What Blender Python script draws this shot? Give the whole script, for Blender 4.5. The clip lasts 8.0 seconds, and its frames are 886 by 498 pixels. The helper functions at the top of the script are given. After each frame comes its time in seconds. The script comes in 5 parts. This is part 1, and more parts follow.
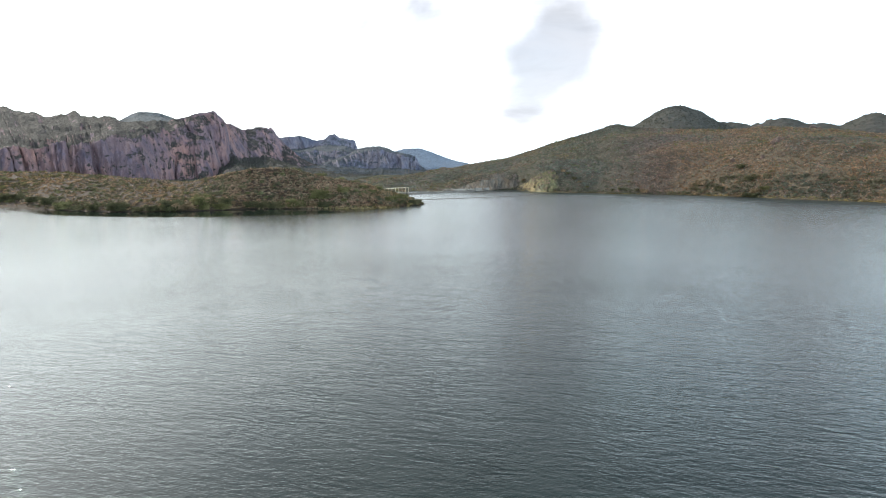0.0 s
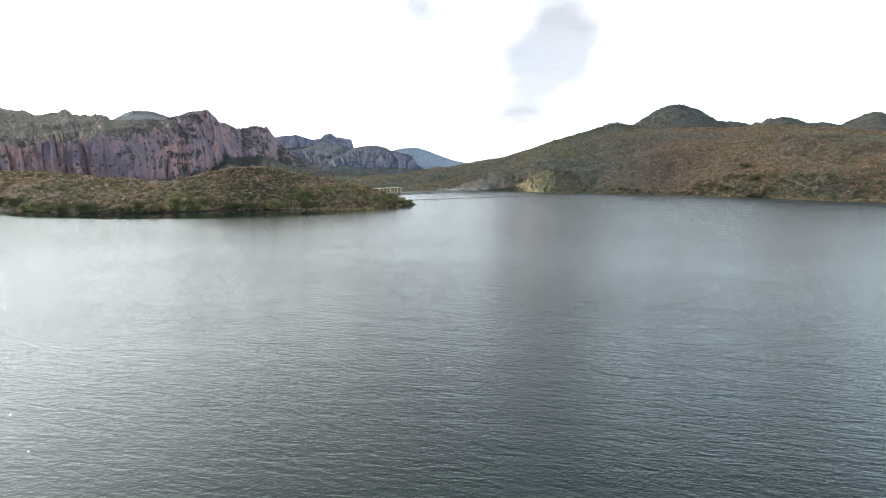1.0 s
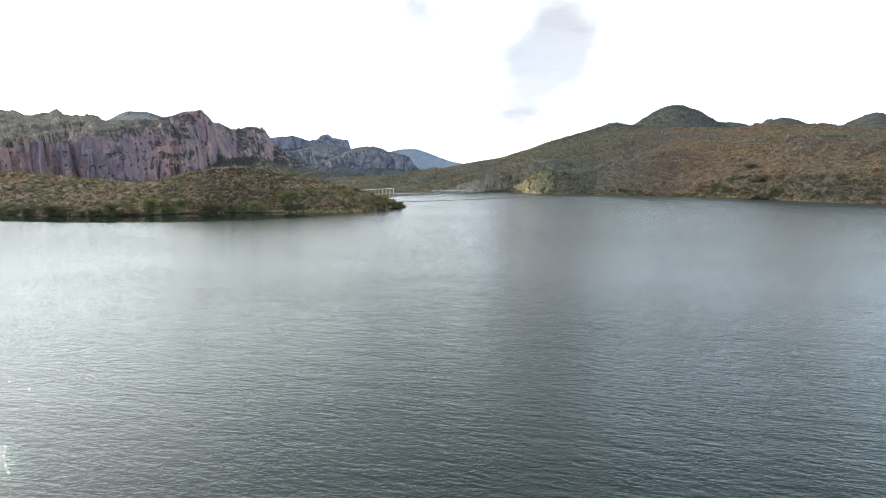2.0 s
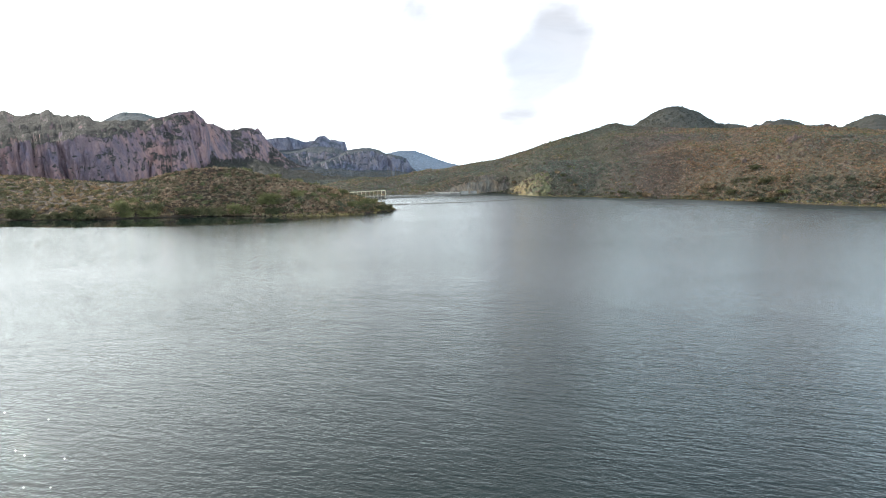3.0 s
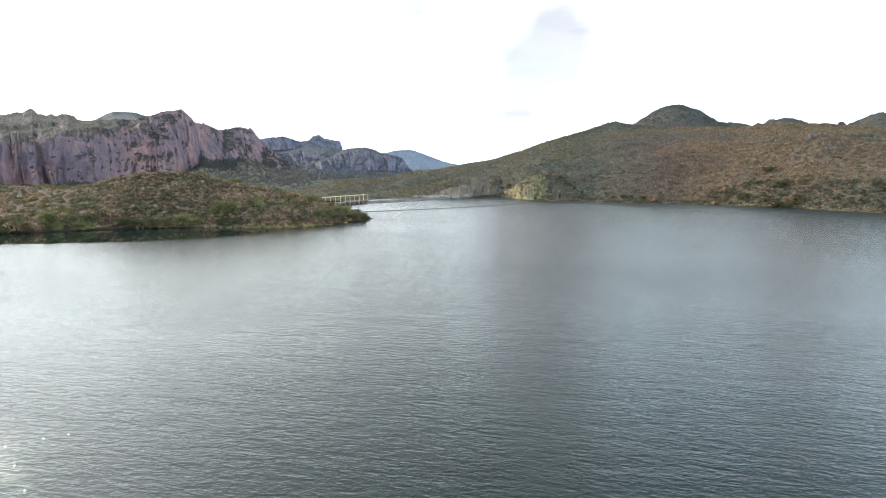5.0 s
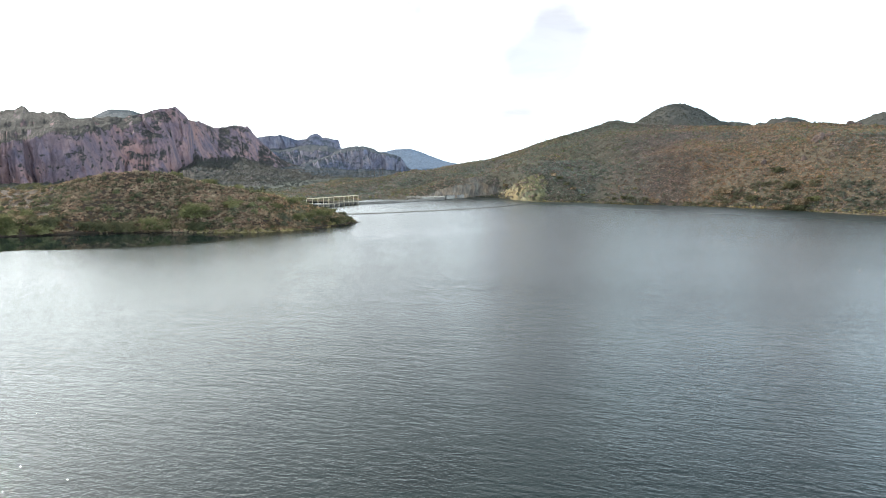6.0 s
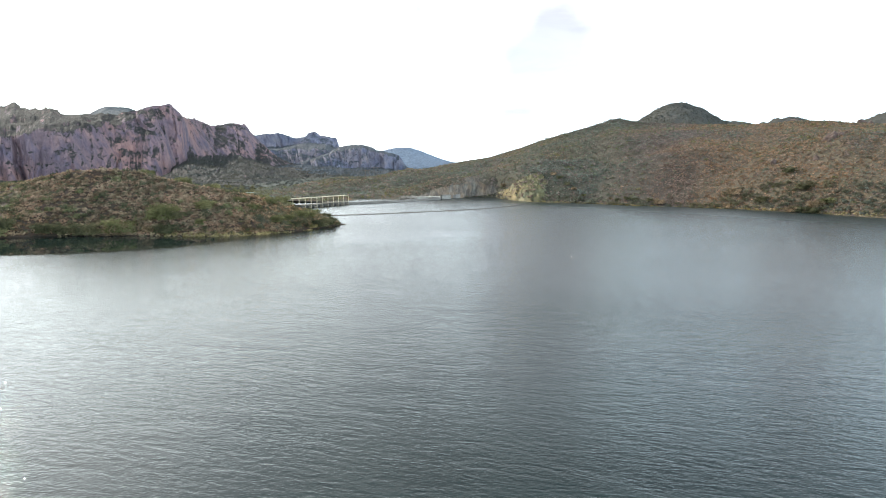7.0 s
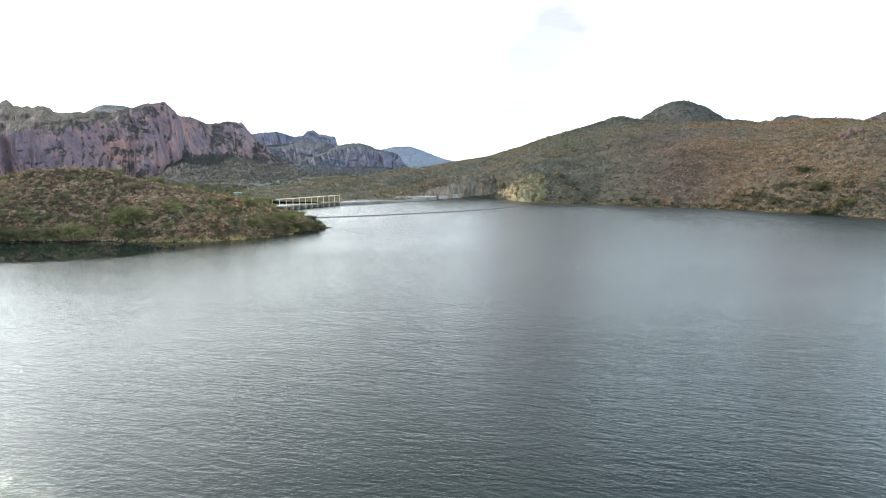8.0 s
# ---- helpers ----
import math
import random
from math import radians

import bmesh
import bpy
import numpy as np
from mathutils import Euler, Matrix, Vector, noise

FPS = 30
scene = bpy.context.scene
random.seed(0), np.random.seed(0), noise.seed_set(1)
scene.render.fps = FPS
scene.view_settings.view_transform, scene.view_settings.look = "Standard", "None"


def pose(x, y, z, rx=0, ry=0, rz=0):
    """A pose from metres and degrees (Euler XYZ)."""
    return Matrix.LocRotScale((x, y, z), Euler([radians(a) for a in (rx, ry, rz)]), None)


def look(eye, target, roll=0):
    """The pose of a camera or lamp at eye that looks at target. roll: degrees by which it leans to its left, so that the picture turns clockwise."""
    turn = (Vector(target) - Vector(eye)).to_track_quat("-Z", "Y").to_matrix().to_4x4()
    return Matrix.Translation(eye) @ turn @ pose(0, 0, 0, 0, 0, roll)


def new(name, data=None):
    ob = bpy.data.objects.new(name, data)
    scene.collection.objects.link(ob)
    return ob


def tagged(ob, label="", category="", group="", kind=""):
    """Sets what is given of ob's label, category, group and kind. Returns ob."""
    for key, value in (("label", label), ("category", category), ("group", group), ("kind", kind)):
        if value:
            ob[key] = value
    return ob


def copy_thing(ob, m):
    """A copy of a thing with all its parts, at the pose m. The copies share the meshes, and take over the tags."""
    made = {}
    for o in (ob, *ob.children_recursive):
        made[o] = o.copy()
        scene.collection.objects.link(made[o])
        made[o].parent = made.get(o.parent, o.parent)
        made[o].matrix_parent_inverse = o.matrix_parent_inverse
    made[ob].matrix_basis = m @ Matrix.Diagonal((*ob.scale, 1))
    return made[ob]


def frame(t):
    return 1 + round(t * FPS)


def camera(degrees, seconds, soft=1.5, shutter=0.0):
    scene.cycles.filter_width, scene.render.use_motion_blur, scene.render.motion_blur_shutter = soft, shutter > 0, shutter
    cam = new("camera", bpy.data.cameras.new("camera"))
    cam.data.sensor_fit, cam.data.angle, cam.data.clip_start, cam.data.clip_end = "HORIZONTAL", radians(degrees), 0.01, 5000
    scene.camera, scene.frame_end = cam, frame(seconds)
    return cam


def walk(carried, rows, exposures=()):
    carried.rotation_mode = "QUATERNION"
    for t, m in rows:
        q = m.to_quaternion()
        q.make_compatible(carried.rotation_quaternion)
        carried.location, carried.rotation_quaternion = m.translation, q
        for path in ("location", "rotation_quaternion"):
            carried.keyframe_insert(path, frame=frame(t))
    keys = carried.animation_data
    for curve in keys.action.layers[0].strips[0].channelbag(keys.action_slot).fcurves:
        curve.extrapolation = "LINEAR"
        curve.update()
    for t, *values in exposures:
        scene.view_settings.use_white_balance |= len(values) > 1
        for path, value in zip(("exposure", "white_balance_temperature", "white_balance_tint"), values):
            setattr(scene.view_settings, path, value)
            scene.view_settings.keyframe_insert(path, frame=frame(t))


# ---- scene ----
cam = camera(74.0, 8.0, soft=1.1)
# seconds, x, y, z, yaw (to the left), pitch (up), lean (to the right)
ROWS = [
    (0, 0.00, 0.00, 18.00, -0.00, -7.81, 0.11),
    (0.5, 1.55, 7.32, 17.85, -0.10, -7.82, 0.08),
    (1, 3.09, 14.56, 17.67, -0.18, -7.85, 0.09),
    (1.5, 4.59, 21.61, 17.47, -0.25, -7.83, 0.08),
    (3, 8.87, 41.99, 17.04, -0.51, -7.57, 0.03),
    (3.5, 10.47, 48.90, 17.11, -0.58, -7.59, 0.01),
    (4, 12.30, 56.08, 17.53, -0.59, -7.64, 0.03),
    (4.5, 14.18, 63.45, 18.22, -0.58, -7.62, 0.11),
    (6, 19.71, 85.69, 19.36, -0.60, -7.74, -0.03),
    (6.5, 21.28, 93.14, 19.35, -0.61, -7.78, -0.15),
    (7, 22.65, 100.65, 19.26, -0.64, -7.84, -0.24),
    (7.5, 23.86, 108.22, 19.21, -0.63, -7.90, -0.28),
    (8, 24.94, 115.74, 19.27, -0.62, -7.95, -0.25),
]


def flown(x, y, z, yaw, pitch, lean):
    a, b = radians(yaw), radians(pitch)
    eye = Vector((x, y, z))
    return look(eye, eye + Vector((-math.sin(a) * math.cos(b), math.cos(a) * math.cos(b), math.sin(b))), -lean)


walk(cam, [(row[0], flown(*row[1:])) for row in ROWS], [(0.0, 0.42), (8.0, 0.70)])

# ---- light: a veiled sun ahead of the camera on the left, under thin bright cloud ----
SUN_AZ, SUN_EL = radians(-47.8), radians(31.2)
VEIL_BASE, VEIL_GAIN = 1.12, 1.85
sun_dir = Vector((math.sin(SUN_AZ) * math.cos(SUN_EL), math.cos(SUN_AZ) * math.cos(SUN_EL), math.sin(SUN_EL)))
sun = new("sun", bpy.data.lights.new("sun", "SUN"))
sun.data.energy, sun.data.angle, sun.data.color = 5.0, radians(0.7), (1.0, 0.93, 0.82)
sun.matrix_world = look(sun_dir * 100, (0, 0, 0))

world = bpy.data.worlds.new("sky")
scene.world, world.use_nodes = world, True
wn, wl = world.node_tree.nodes, world.node_tree.links
wn.clear()
sky = wn.new("ShaderNodeTexSky")
sky.sky_type, sky.sun_disc, sky.sun_elevation, sky.sun_rotation = "NISHITA", False, SUN_EL, SUN_AZ
sky.air_density, sky.dust_density, sky.altitude = 1.0, 2.5, 500
bg_sky, bg_cloud, mix_bg, out_w = wn.new("ShaderNodeBackground"), wn.new("ShaderNodeBackground"), wn.new("ShaderNodeMixShader"), wn.new("ShaderNodeOutputWorld")
bg_sky.inputs["Strength"].default_value = 0.13
wl.new(sky.outputs[0], bg_sky.inputs["Color"])


def wnode(kind, *sources, op=None, **values):
    """A node of the sky with its sockets filled in order; a number or vector is set, anything else is linked."""
    n = wn.new(kind)
    if op:
        n.operation = op
    for key, value in values.items():
        n.inputs[key.replace("_", " ")].default_value = value
    for socket, value in zip(n.inputs, sources):
        if isinstance(value, (int, float, tuple, Vector)):
            socket.default_value = value
        elif value is not None:
            wl.new(value, socket)
    return n.outputs[0]


def wmath(op, *sources):
    return wnode("ShaderNodeMath", *sources, op=op)


def wrange(value, a, b, c, d):
    n = wn.new("ShaderNodeMapRange")
    n.interpolation_type = "SMOOTHSTEP"
    wl.new(value, n.inputs["Value"])
    for key, k in zip(("From Min", "From Max", "To Min", "To Max"), (a, b, c, d)):
        n.inputs[key].default_value = k
    return n.outputs["Result"]


def wnoise(vector, scale, detail, rough=0.55, distortion=0.0):
    n = wn.new("ShaderNodeTexNoise")
    wl.new(vector, n.inputs["Vector"])
    for key, k in zip(("Scale", "Detail", "Roughness", "Distortion"), (scale, detail, rough, distortion)):
        n.inputs[key].default_value = k
    return n.outputs["Fac"]


def wstretch(scale, place=(0, 0, 0)):
    n = wn.new("ShaderNodeMapping")
    n.inputs["Scale"].default_value, n.inputs["Location"].default_value = scale, place
    wl.new(SKY_DIR, n.inputs["Vector"])
    return n.outputs[0]


SKY_DIR = wn.new("ShaderNodeTexCoord").outputs["Generated"]
dot = wn.new("ShaderNodeVectorMath")
dot.operation = "DOT_PRODUCT"
dot.inputs[1].default_value = sun_dir
wl.new(SKY_DIR, dot.inputs[0])
SUNWARD = dot.outputs["Value"]
sepw = wn.new("ShaderNodeSeparateXYZ")
wl.new(SKY_DIR, sepw.inputs[0])
HEIGHT = sepw.outputs["Z"]

# thin cloud, brightest about the veiled sun
glow = wn.new("ShaderNodeMapRange")
glow.inputs["From Min"].default_value, glow.inputs["From Max"].default_value = 0.3, 1.0
wl.new(SUNWARD, glow.inputs["Value"])
veil = wmath("POWER", glow.outputs["Result"], 6.0)
halo = wmath("MULTIPLY_ADD", veil, VEIL_GAIN, VEIL_BASE)
rear_fill = wrange(SUNWARD, 0.05, -0.9, 0.0, 2.9)  # unseen sky opposite the sun, brightened as added fill for camera-facing slopes
bright = wmath("ADD", halo, rear_fill)
# thickest, and so whitest, along the horizon
bright = wmath("MULTIPLY", bright, wrange(HEIGHT, 0.02, 0.50, 1.62, 0.78))
# soft thicker patches: two banks ahead, smaller wisps about them
def bank_at(place, reach, depth):
    core = wn.new("ShaderNodeVectorMath")
    core.operation = "DISTANCE"
    core.inputs[1].default_value = Vector(place).normalized()
    wl.new(SKY_DIR, core.inputs[0])
    return wrange(core.outputs["Value"], 0.0, reach, depth, 0.0)


banks = wmath("ADD", bank_at((0.185, 1.0, 0.205), 0.16, 0.30), bank_at((0.092, 1.0, 0.115), 0.13, 0.31))
banks = wmath("ADD", banks, bank_at((-0.15, 1.0, 0.27), 0.08, 0.10))
puffs = wmath("ADD", wnoise(wstretch((1.0, 1.0, 1.35), (0.62, 0.1, 0.2)), 6.0, 5, 0.46, 0.2), banks)
patch = wrange(puffs, 0.50, 0.86, 1.0, 0.42)
streaks = wrange(wnoise(wstretch((1.0, 1.0, 4.0), (1.7, 0.4, 0.9)), 4.5, 7, 0.58, 0.4), 0.40, 0.70, 1.02, 0.80)
bright = wmath("MULTIPLY", bright, wmath("MULTIPLY", patch, streaks))
tint = wn.new("ShaderNodeMixRGB")  # whiter about the sun, bluer away from it
tint.inputs[1].default_value, tint.inputs[2].default_value = (0.810, 0.98, 1.105, 1), (0.920, 1.0, 1.01, 1)
wl.new(wrange(SUNWARD, 0.30, 0.85, 0.0, 1.0), tint.inputs[0])
hue = wn.new("ShaderNodeMixRGB")  # the thick patches are a cool grey
hue.inputs[1].default_value = (0.935, 0.98, 1.07, 1)
wl.new(wrange(patch, 0.6, 1.0, 0.0, 1.0), hue.inputs[0])
wl.new(tint.outputs[0], hue.inputs[2])
wl.new(hue.outputs[0], bg_cloud.inputs["Color"])
wl.new(bright, bg_cloud.inputs["Strength"])
# the cloud thins overhead
gaps = wrange(wnoise(wstretch((1.0, 1.0, 2.6), (0.35, 0.1, 0.2)), 2.4, 7, 0.52, 0.35), 0.30, 0.56, 0.75, 1.0)
wl.new(wmath("MULTIPLY", gaps, wrange(HEIGHT, 0.30, 0.85, 1.0, 0.45)), mix_bg.inputs["Fac"])
wl.new(bg_sky.outputs[0], mix_bg.inputs[1])
wl.new(bg_cloud.outputs[0], mix_bg.inputs[2])
wl.new(mix_bg.outputs[0], out_w.inputs["Surface"])


# ---- materials ----
def nodes_of(name):
    m = bpy.data.materials.new(name)
    m.use_nodes = True
    nt = m.node_tree
    return m, nt, nt.nodes["Principled BSDF"]


def node(nt, kind, **values):
    n = nt.nodes.new(kind)
    for key, value in values.items():
        n.inputs[key.replace("_", " ")].default_value = value
    return n


def ramp(nt, source, stops):
    r = nt.nodes.new("ShaderNodeValToRGB")
    while len(r.color_ramp.elements) < len(stops):
        r.color_ramp.elements.new(0.5)
    for e, (p, col) in zip(r.color_ramp.elements, stops):
        e.position, e.color = p, (*col, 1)
    nt.links.new(source, r.inputs["Fac"])
    return r.outputs["Color"]


def mixed(nt, fac, a, b, blend="MIX"):
    m = nt.nodes.new("ShaderNodeMix")
    m.data_type, m.blend_type = "RGBA", blend
    for socket, value in (("Factor", fac), ("A", a), ("B", b)):
        target = [i for i in m.inputs if i.name == socket and (i.type == "RGBA" or socket == "Factor" and i.type == "VALUE")][0]
        if isinstance(value, (int, float)):
            target.default_value = value
        elif isinstance(value, tuple):
            target.default_value = (*value, 1)
        else:
            nt.links.new(value, target)
    return [o for o in m.outputs if o.type == "RGBA"][0]


def noise_tex(nt, vector, scale, detail=4.0, rough=0.55, distortion=0.0):
    n = node(nt, "ShaderNodeTexNoise", Scale=scale, Detail=detail, Roughness=rough, Distortion=distortion)
    nt.links.new(vector, n.inputs["Vector"])
    return n.outputs["Fac"]


def stretched(nt, vector, scale):
    m = node(nt, "ShaderNodeMapping", Scale=scale)
    nt.links.new(vector, m.inputs["Vector"])
    return m.outputs[0]


def bumped(nt, bsdf, height, strength, distance):
    b = node(nt, "ShaderNodeBump", Strength=strength, Distance=distance)
    nt.links.new(height, b.inputs["Height"])
    nt.links.new(b.outputs[0], bsdf.inputs["Normal"])


def spot(nt):
    return nt.nodes.new("ShaderNodeTexCoord").outputs["Object"]


def earth(name, soil, dry, scrub, patch=0.02, grain=0.6, cover=0.5, rough=0.95):
    """Desert slope: soil and gravel, drier patches, low scrub too small to stand alone."""
    m, nt, b = nodes_of(name)
    v = spot(nt)
    base = mixed(nt, ramp(nt, noise_tex(nt, v, patch, 5, 0.6), [(0.38, (0, 0, 0)), (0.62, (1, 1, 1))]), soil, dry)
    fine = ramp(nt, noise_tex(nt, v, grain * 3, 3, 0.6), [(0.3, (0.6, 0.6, 0.6)), (0.7, (1.25, 1.2, 1.15))])
    base = mixed(nt, 1.0, base, fine, "MULTIPLY")
    tufts = ramp(nt, noise_tex(nt, v, grain, 3, 0.65, 0.4), [(0.62 - 0.25 * cover, (0, 0, 0)), (0.70 - 0.22 * cover, (1, 1, 1))])
    col = mixed(nt, tufts, base, scrub)
    nt.links.new(col, b.inputs["Base Color"])
    b.inputs["Roughness"].default_value = rough
    b.inputs["Specular IOR Level"].default_value = 0.15
    bumped(nt, b, noise_tex(nt, v, grain * 1.5, 4, 0.6), 0.8, 0.5)
    return m


def hill_ground():
    """The shore hill's ground: grey-green on one flank, purple-brown gravel in the middle, tan soil beyond."""
    m, nt, b = nodes_of("hill_soil")
    v = spot(nt)
    sep = nt.nodes.new("ShaderNodeSeparateXYZ")
    nt.links.new(v, sep.inputs[0])
    flank = nt.nodes.new("ShaderNodeMath")  # 0 along the middle spur, growing to the tan side
    flank.operation = "MULTIPLY_ADD"
    flank.inputs[1].default_value = -0.37
    nt.links.new(sep.outputs["Y"], flank.inputs[0])
    nt.links.new(sep.outputs["X"], flank.inputs[2])
    wob = nt.nodes.new("ShaderNodeMath")
    wob.operation = "MULTIPLY_ADD"
    wob.inputs[1].default_value = 130.0
    nt.links.new(noise_tex(nt, v, 0.02, 5, 0.6), wob.inputs[0])
    nt.links.new(flank.outputs[0], wob.inputs[2])
    part_of = node(nt, "ShaderNodeMapRange", From_Min=-10, From_Max=120)
    nt.links.new(wob.outputs[0], part_of.inputs["Value"])
    base = ramp(nt, part_of.outputs["Result"], [(0.0, (0.050, 0.051, 0.037)), (0.22, (0.056, 0.053, 0.041)), (0.40, (0.074, 0.058, 0.055)), (0.55, (0.082, 0.061, 0.053)), (0.72, (0.112, 0.083, 0.058)), (1.0, (0.096, 0.076, 0.051))])
    fine = ramp(nt, noise_tex(nt, v, 2.2, 4, 0.65), [(0.3, (0.62, 0.62, 0.62)), (0.7, (1.3, 1.25, 1.2))])
    base = mixed(nt, 1.0, base, fine, "MULTIPLY")
    tufts = ramp(nt, noise_tex(nt, v, 0.9, 4, 0.65, 0.4), [(0.45, (0, 0, 0)), (0.55, (1, 1, 1))])
    nt.links.new(mixed(nt, tufts, base, (0.058, 0.055, 0.041)), b.inputs["Base Color"])
    b.inputs["Roughness"].default_value = 0.95
    b.inputs["Specular IOR Level"].default_value = 0.15
    bumped(nt, b, noise_tex(nt, v, 1.3, 4, 0.6), 0.8, 0.5)
    return m


def cliff_rock(name, face, pale, dark, scrub, scale=0.02, low=0.55, high=0.78):
    """Rock walls with upright fluting and stained bands; scrub takes over where the ground is flat enough to hold soil."""
    m, nt, b = nodes_of(name)
    v = spot(nt)
    upright = stretched(nt, v, (1, 1, 0.42))
    flutes = noise_tex(nt, upright, scale * 2.2, 6, 0.62, 0.6)
    rock = ramp(nt, flutes, [(0.33, dark), (0.48, face), (0.68, pale)])
    stains = ramp(nt, noise_tex(nt, v, scale * 0.7, 4, 0.55), [(0.36, (0.72, 0.78, 0.88)), (0.50, (0.95, 0.92, 0.96)), (0.66, (1.22, 1.04, 0.94))])
    rock = mixed(nt, 1.0, rock, stains, "MULTIPLY")
    cracks = ramp(nt, noise_tex(nt, stretched(nt, v, (1, 1, 0.55)), scale * 9, 4, 0.7), [(0.34, (0.66, 0.66, 0.70)), (0.50, (1, 1, 1)), (0.70, (1.15, 1.12, 1.08))])
    rock = mixed(nt, 0.8, rock, cracks, "MULTIPLY")
    green = ramp(nt, noise_tex(nt, v, scale * 12, 4, 0.7), [(0.4, tuple(0.6 * k for k in scrub)), (0.6, scrub), (0.78, tuple(0.72 * p + 0.28 * q for p, q in zip(scrub, face)))])
    g = nt.nodes.new("ShaderNodeNewGeometry")
    sep = nt.nodes.new("ShaderNodeSeparateXYZ")
    nt.links.new(g.outputs["Normal"], sep.inputs[0])
    wob = nt.nodes.new("ShaderNodeMath")
    wob.operation = "MULTIPLY_ADD"
    wob.inputs[1].default_value, wob.inputs[2].default_value = 0.8, -0.40
    nt.links.new(noise_tex(nt, v, scale * 3, 5, 0.65), wob.inputs[0])
    add = nt.nodes.new("ShaderNodeMath")
    nt.links.new(sep.outputs["Z"], add.inputs[0])
    nt.links.new(wob.outputs[0], add.inputs[1])
    flat = ramp(nt, add.outputs[0], [(low, (0, 0, 0)), (high, (1, 1, 1))])
    nt.links.new(mixed(nt, flat, rock, green), b.inputs["Base Color"])
    b.inputs["Roughness"].default_value = 0.95
    b.inputs["Specular IOR Level"].default_value = 0.15
    bumped(nt, b, noise_tex(nt, stretched(nt, v, (1, 1, 0.35)), scale * 6, 6, 0.65), 1.0, 0.12 / scale)
    return m


def leafy(name, dark, mid, light, clump=0.25):
    m, nt, b = nodes_of(name)
    g = nt.nodes.new("ShaderNodeNewGeometry")
    own = nt.nodes.new("ShaderNodeMath")
    own.operation = "MULTIPLY_ADD"
    own.inputs[1].default_value = 0.16
    nt.links.new(g.outputs["Random Per Island"], own.inputs[0])
    nt.links.new(noise_tex(nt, spot(nt), 0.75, 2, 0.5), own.inputs[2])
    tone = ramp(nt, own.outputs[0], [(0.40, dark), (0.58, mid), (0.76, light)])
    shade = ramp(nt, noise_tex(nt, spot(nt), clump, 2), [(0.35, (0.65, 0.68, 0.6)), (0.65, (1.25, 1.2, 1.15))])
    stand = ramp(nt, noise_tex(nt, spot(nt), 0.016, 4, 0.55), [(0.40, (0.92, 0.96, 1.06)), (0.60, (1.12, 1.00, 0.90))])
    tone = mixed(nt, 1.0, tone, stand, "MULTIPLY")
    nt.links.new(mixed(nt, 1.0, tone, shade, "MULTIPLY"), b.inputs["Base Color"])
    b.inputs["Roughness"].default_value = 1.0
    b.inputs["Specular IOR Level"].default_value = 0.04
    bumped(nt, b, noise_tex(nt, spot(nt), 3.5, 4, 0.7), 0.9, 0.22)
    through_leaf = nt.nodes.new("ShaderNodeBsdfTranslucent")
    blend = node(nt, "ShaderNodeMixShader", Fac=0.35)
    nt.links.new(b.inputs["Base Color"].links[0].from_socket, through_leaf.inputs["Color"])
    nt.links.new(b.outputs[0], blend.inputs[1])
    nt.links.new(through_leaf.outputs[0], blend.inputs[2])
    nt.links.new(blend.outputs[0], nt.nodes["Material Output"].inputs["Surface"])
    return m


def plain(name, colour, rough=0.8, metal=0.0, grain=3.0, depth=0.3):
    m, nt, b = nodes_of(name)
    v = spot(nt)
    lo, hi = tuple(k * (1 - depth) for k in colour), tuple(min(1, k * (1 + depth)) for k in colour)
    col = ramp(nt, noise_tex(nt, v, grain, 5, 0.6), [(0.3, lo), (0.7, hi)])
    wide = ramp(nt, noise_tex(nt, v, grain * 0.15, 3), [(0.35, (0.8, 0.8, 0.82)), (0.65, (1.1, 1.1, 1.08))])
    nt.links.new(mixed(nt, 1.0, col, wide, "MULTIPLY"), b.inputs["Base Color"])
    b.inputs["Roughness"].default_value, b.inputs["Metallic"].default_value = rough, metal
    bumped(nt, b, noise_tex(nt, v, grain * 2, 4), 0.4, 0.03)
    return m


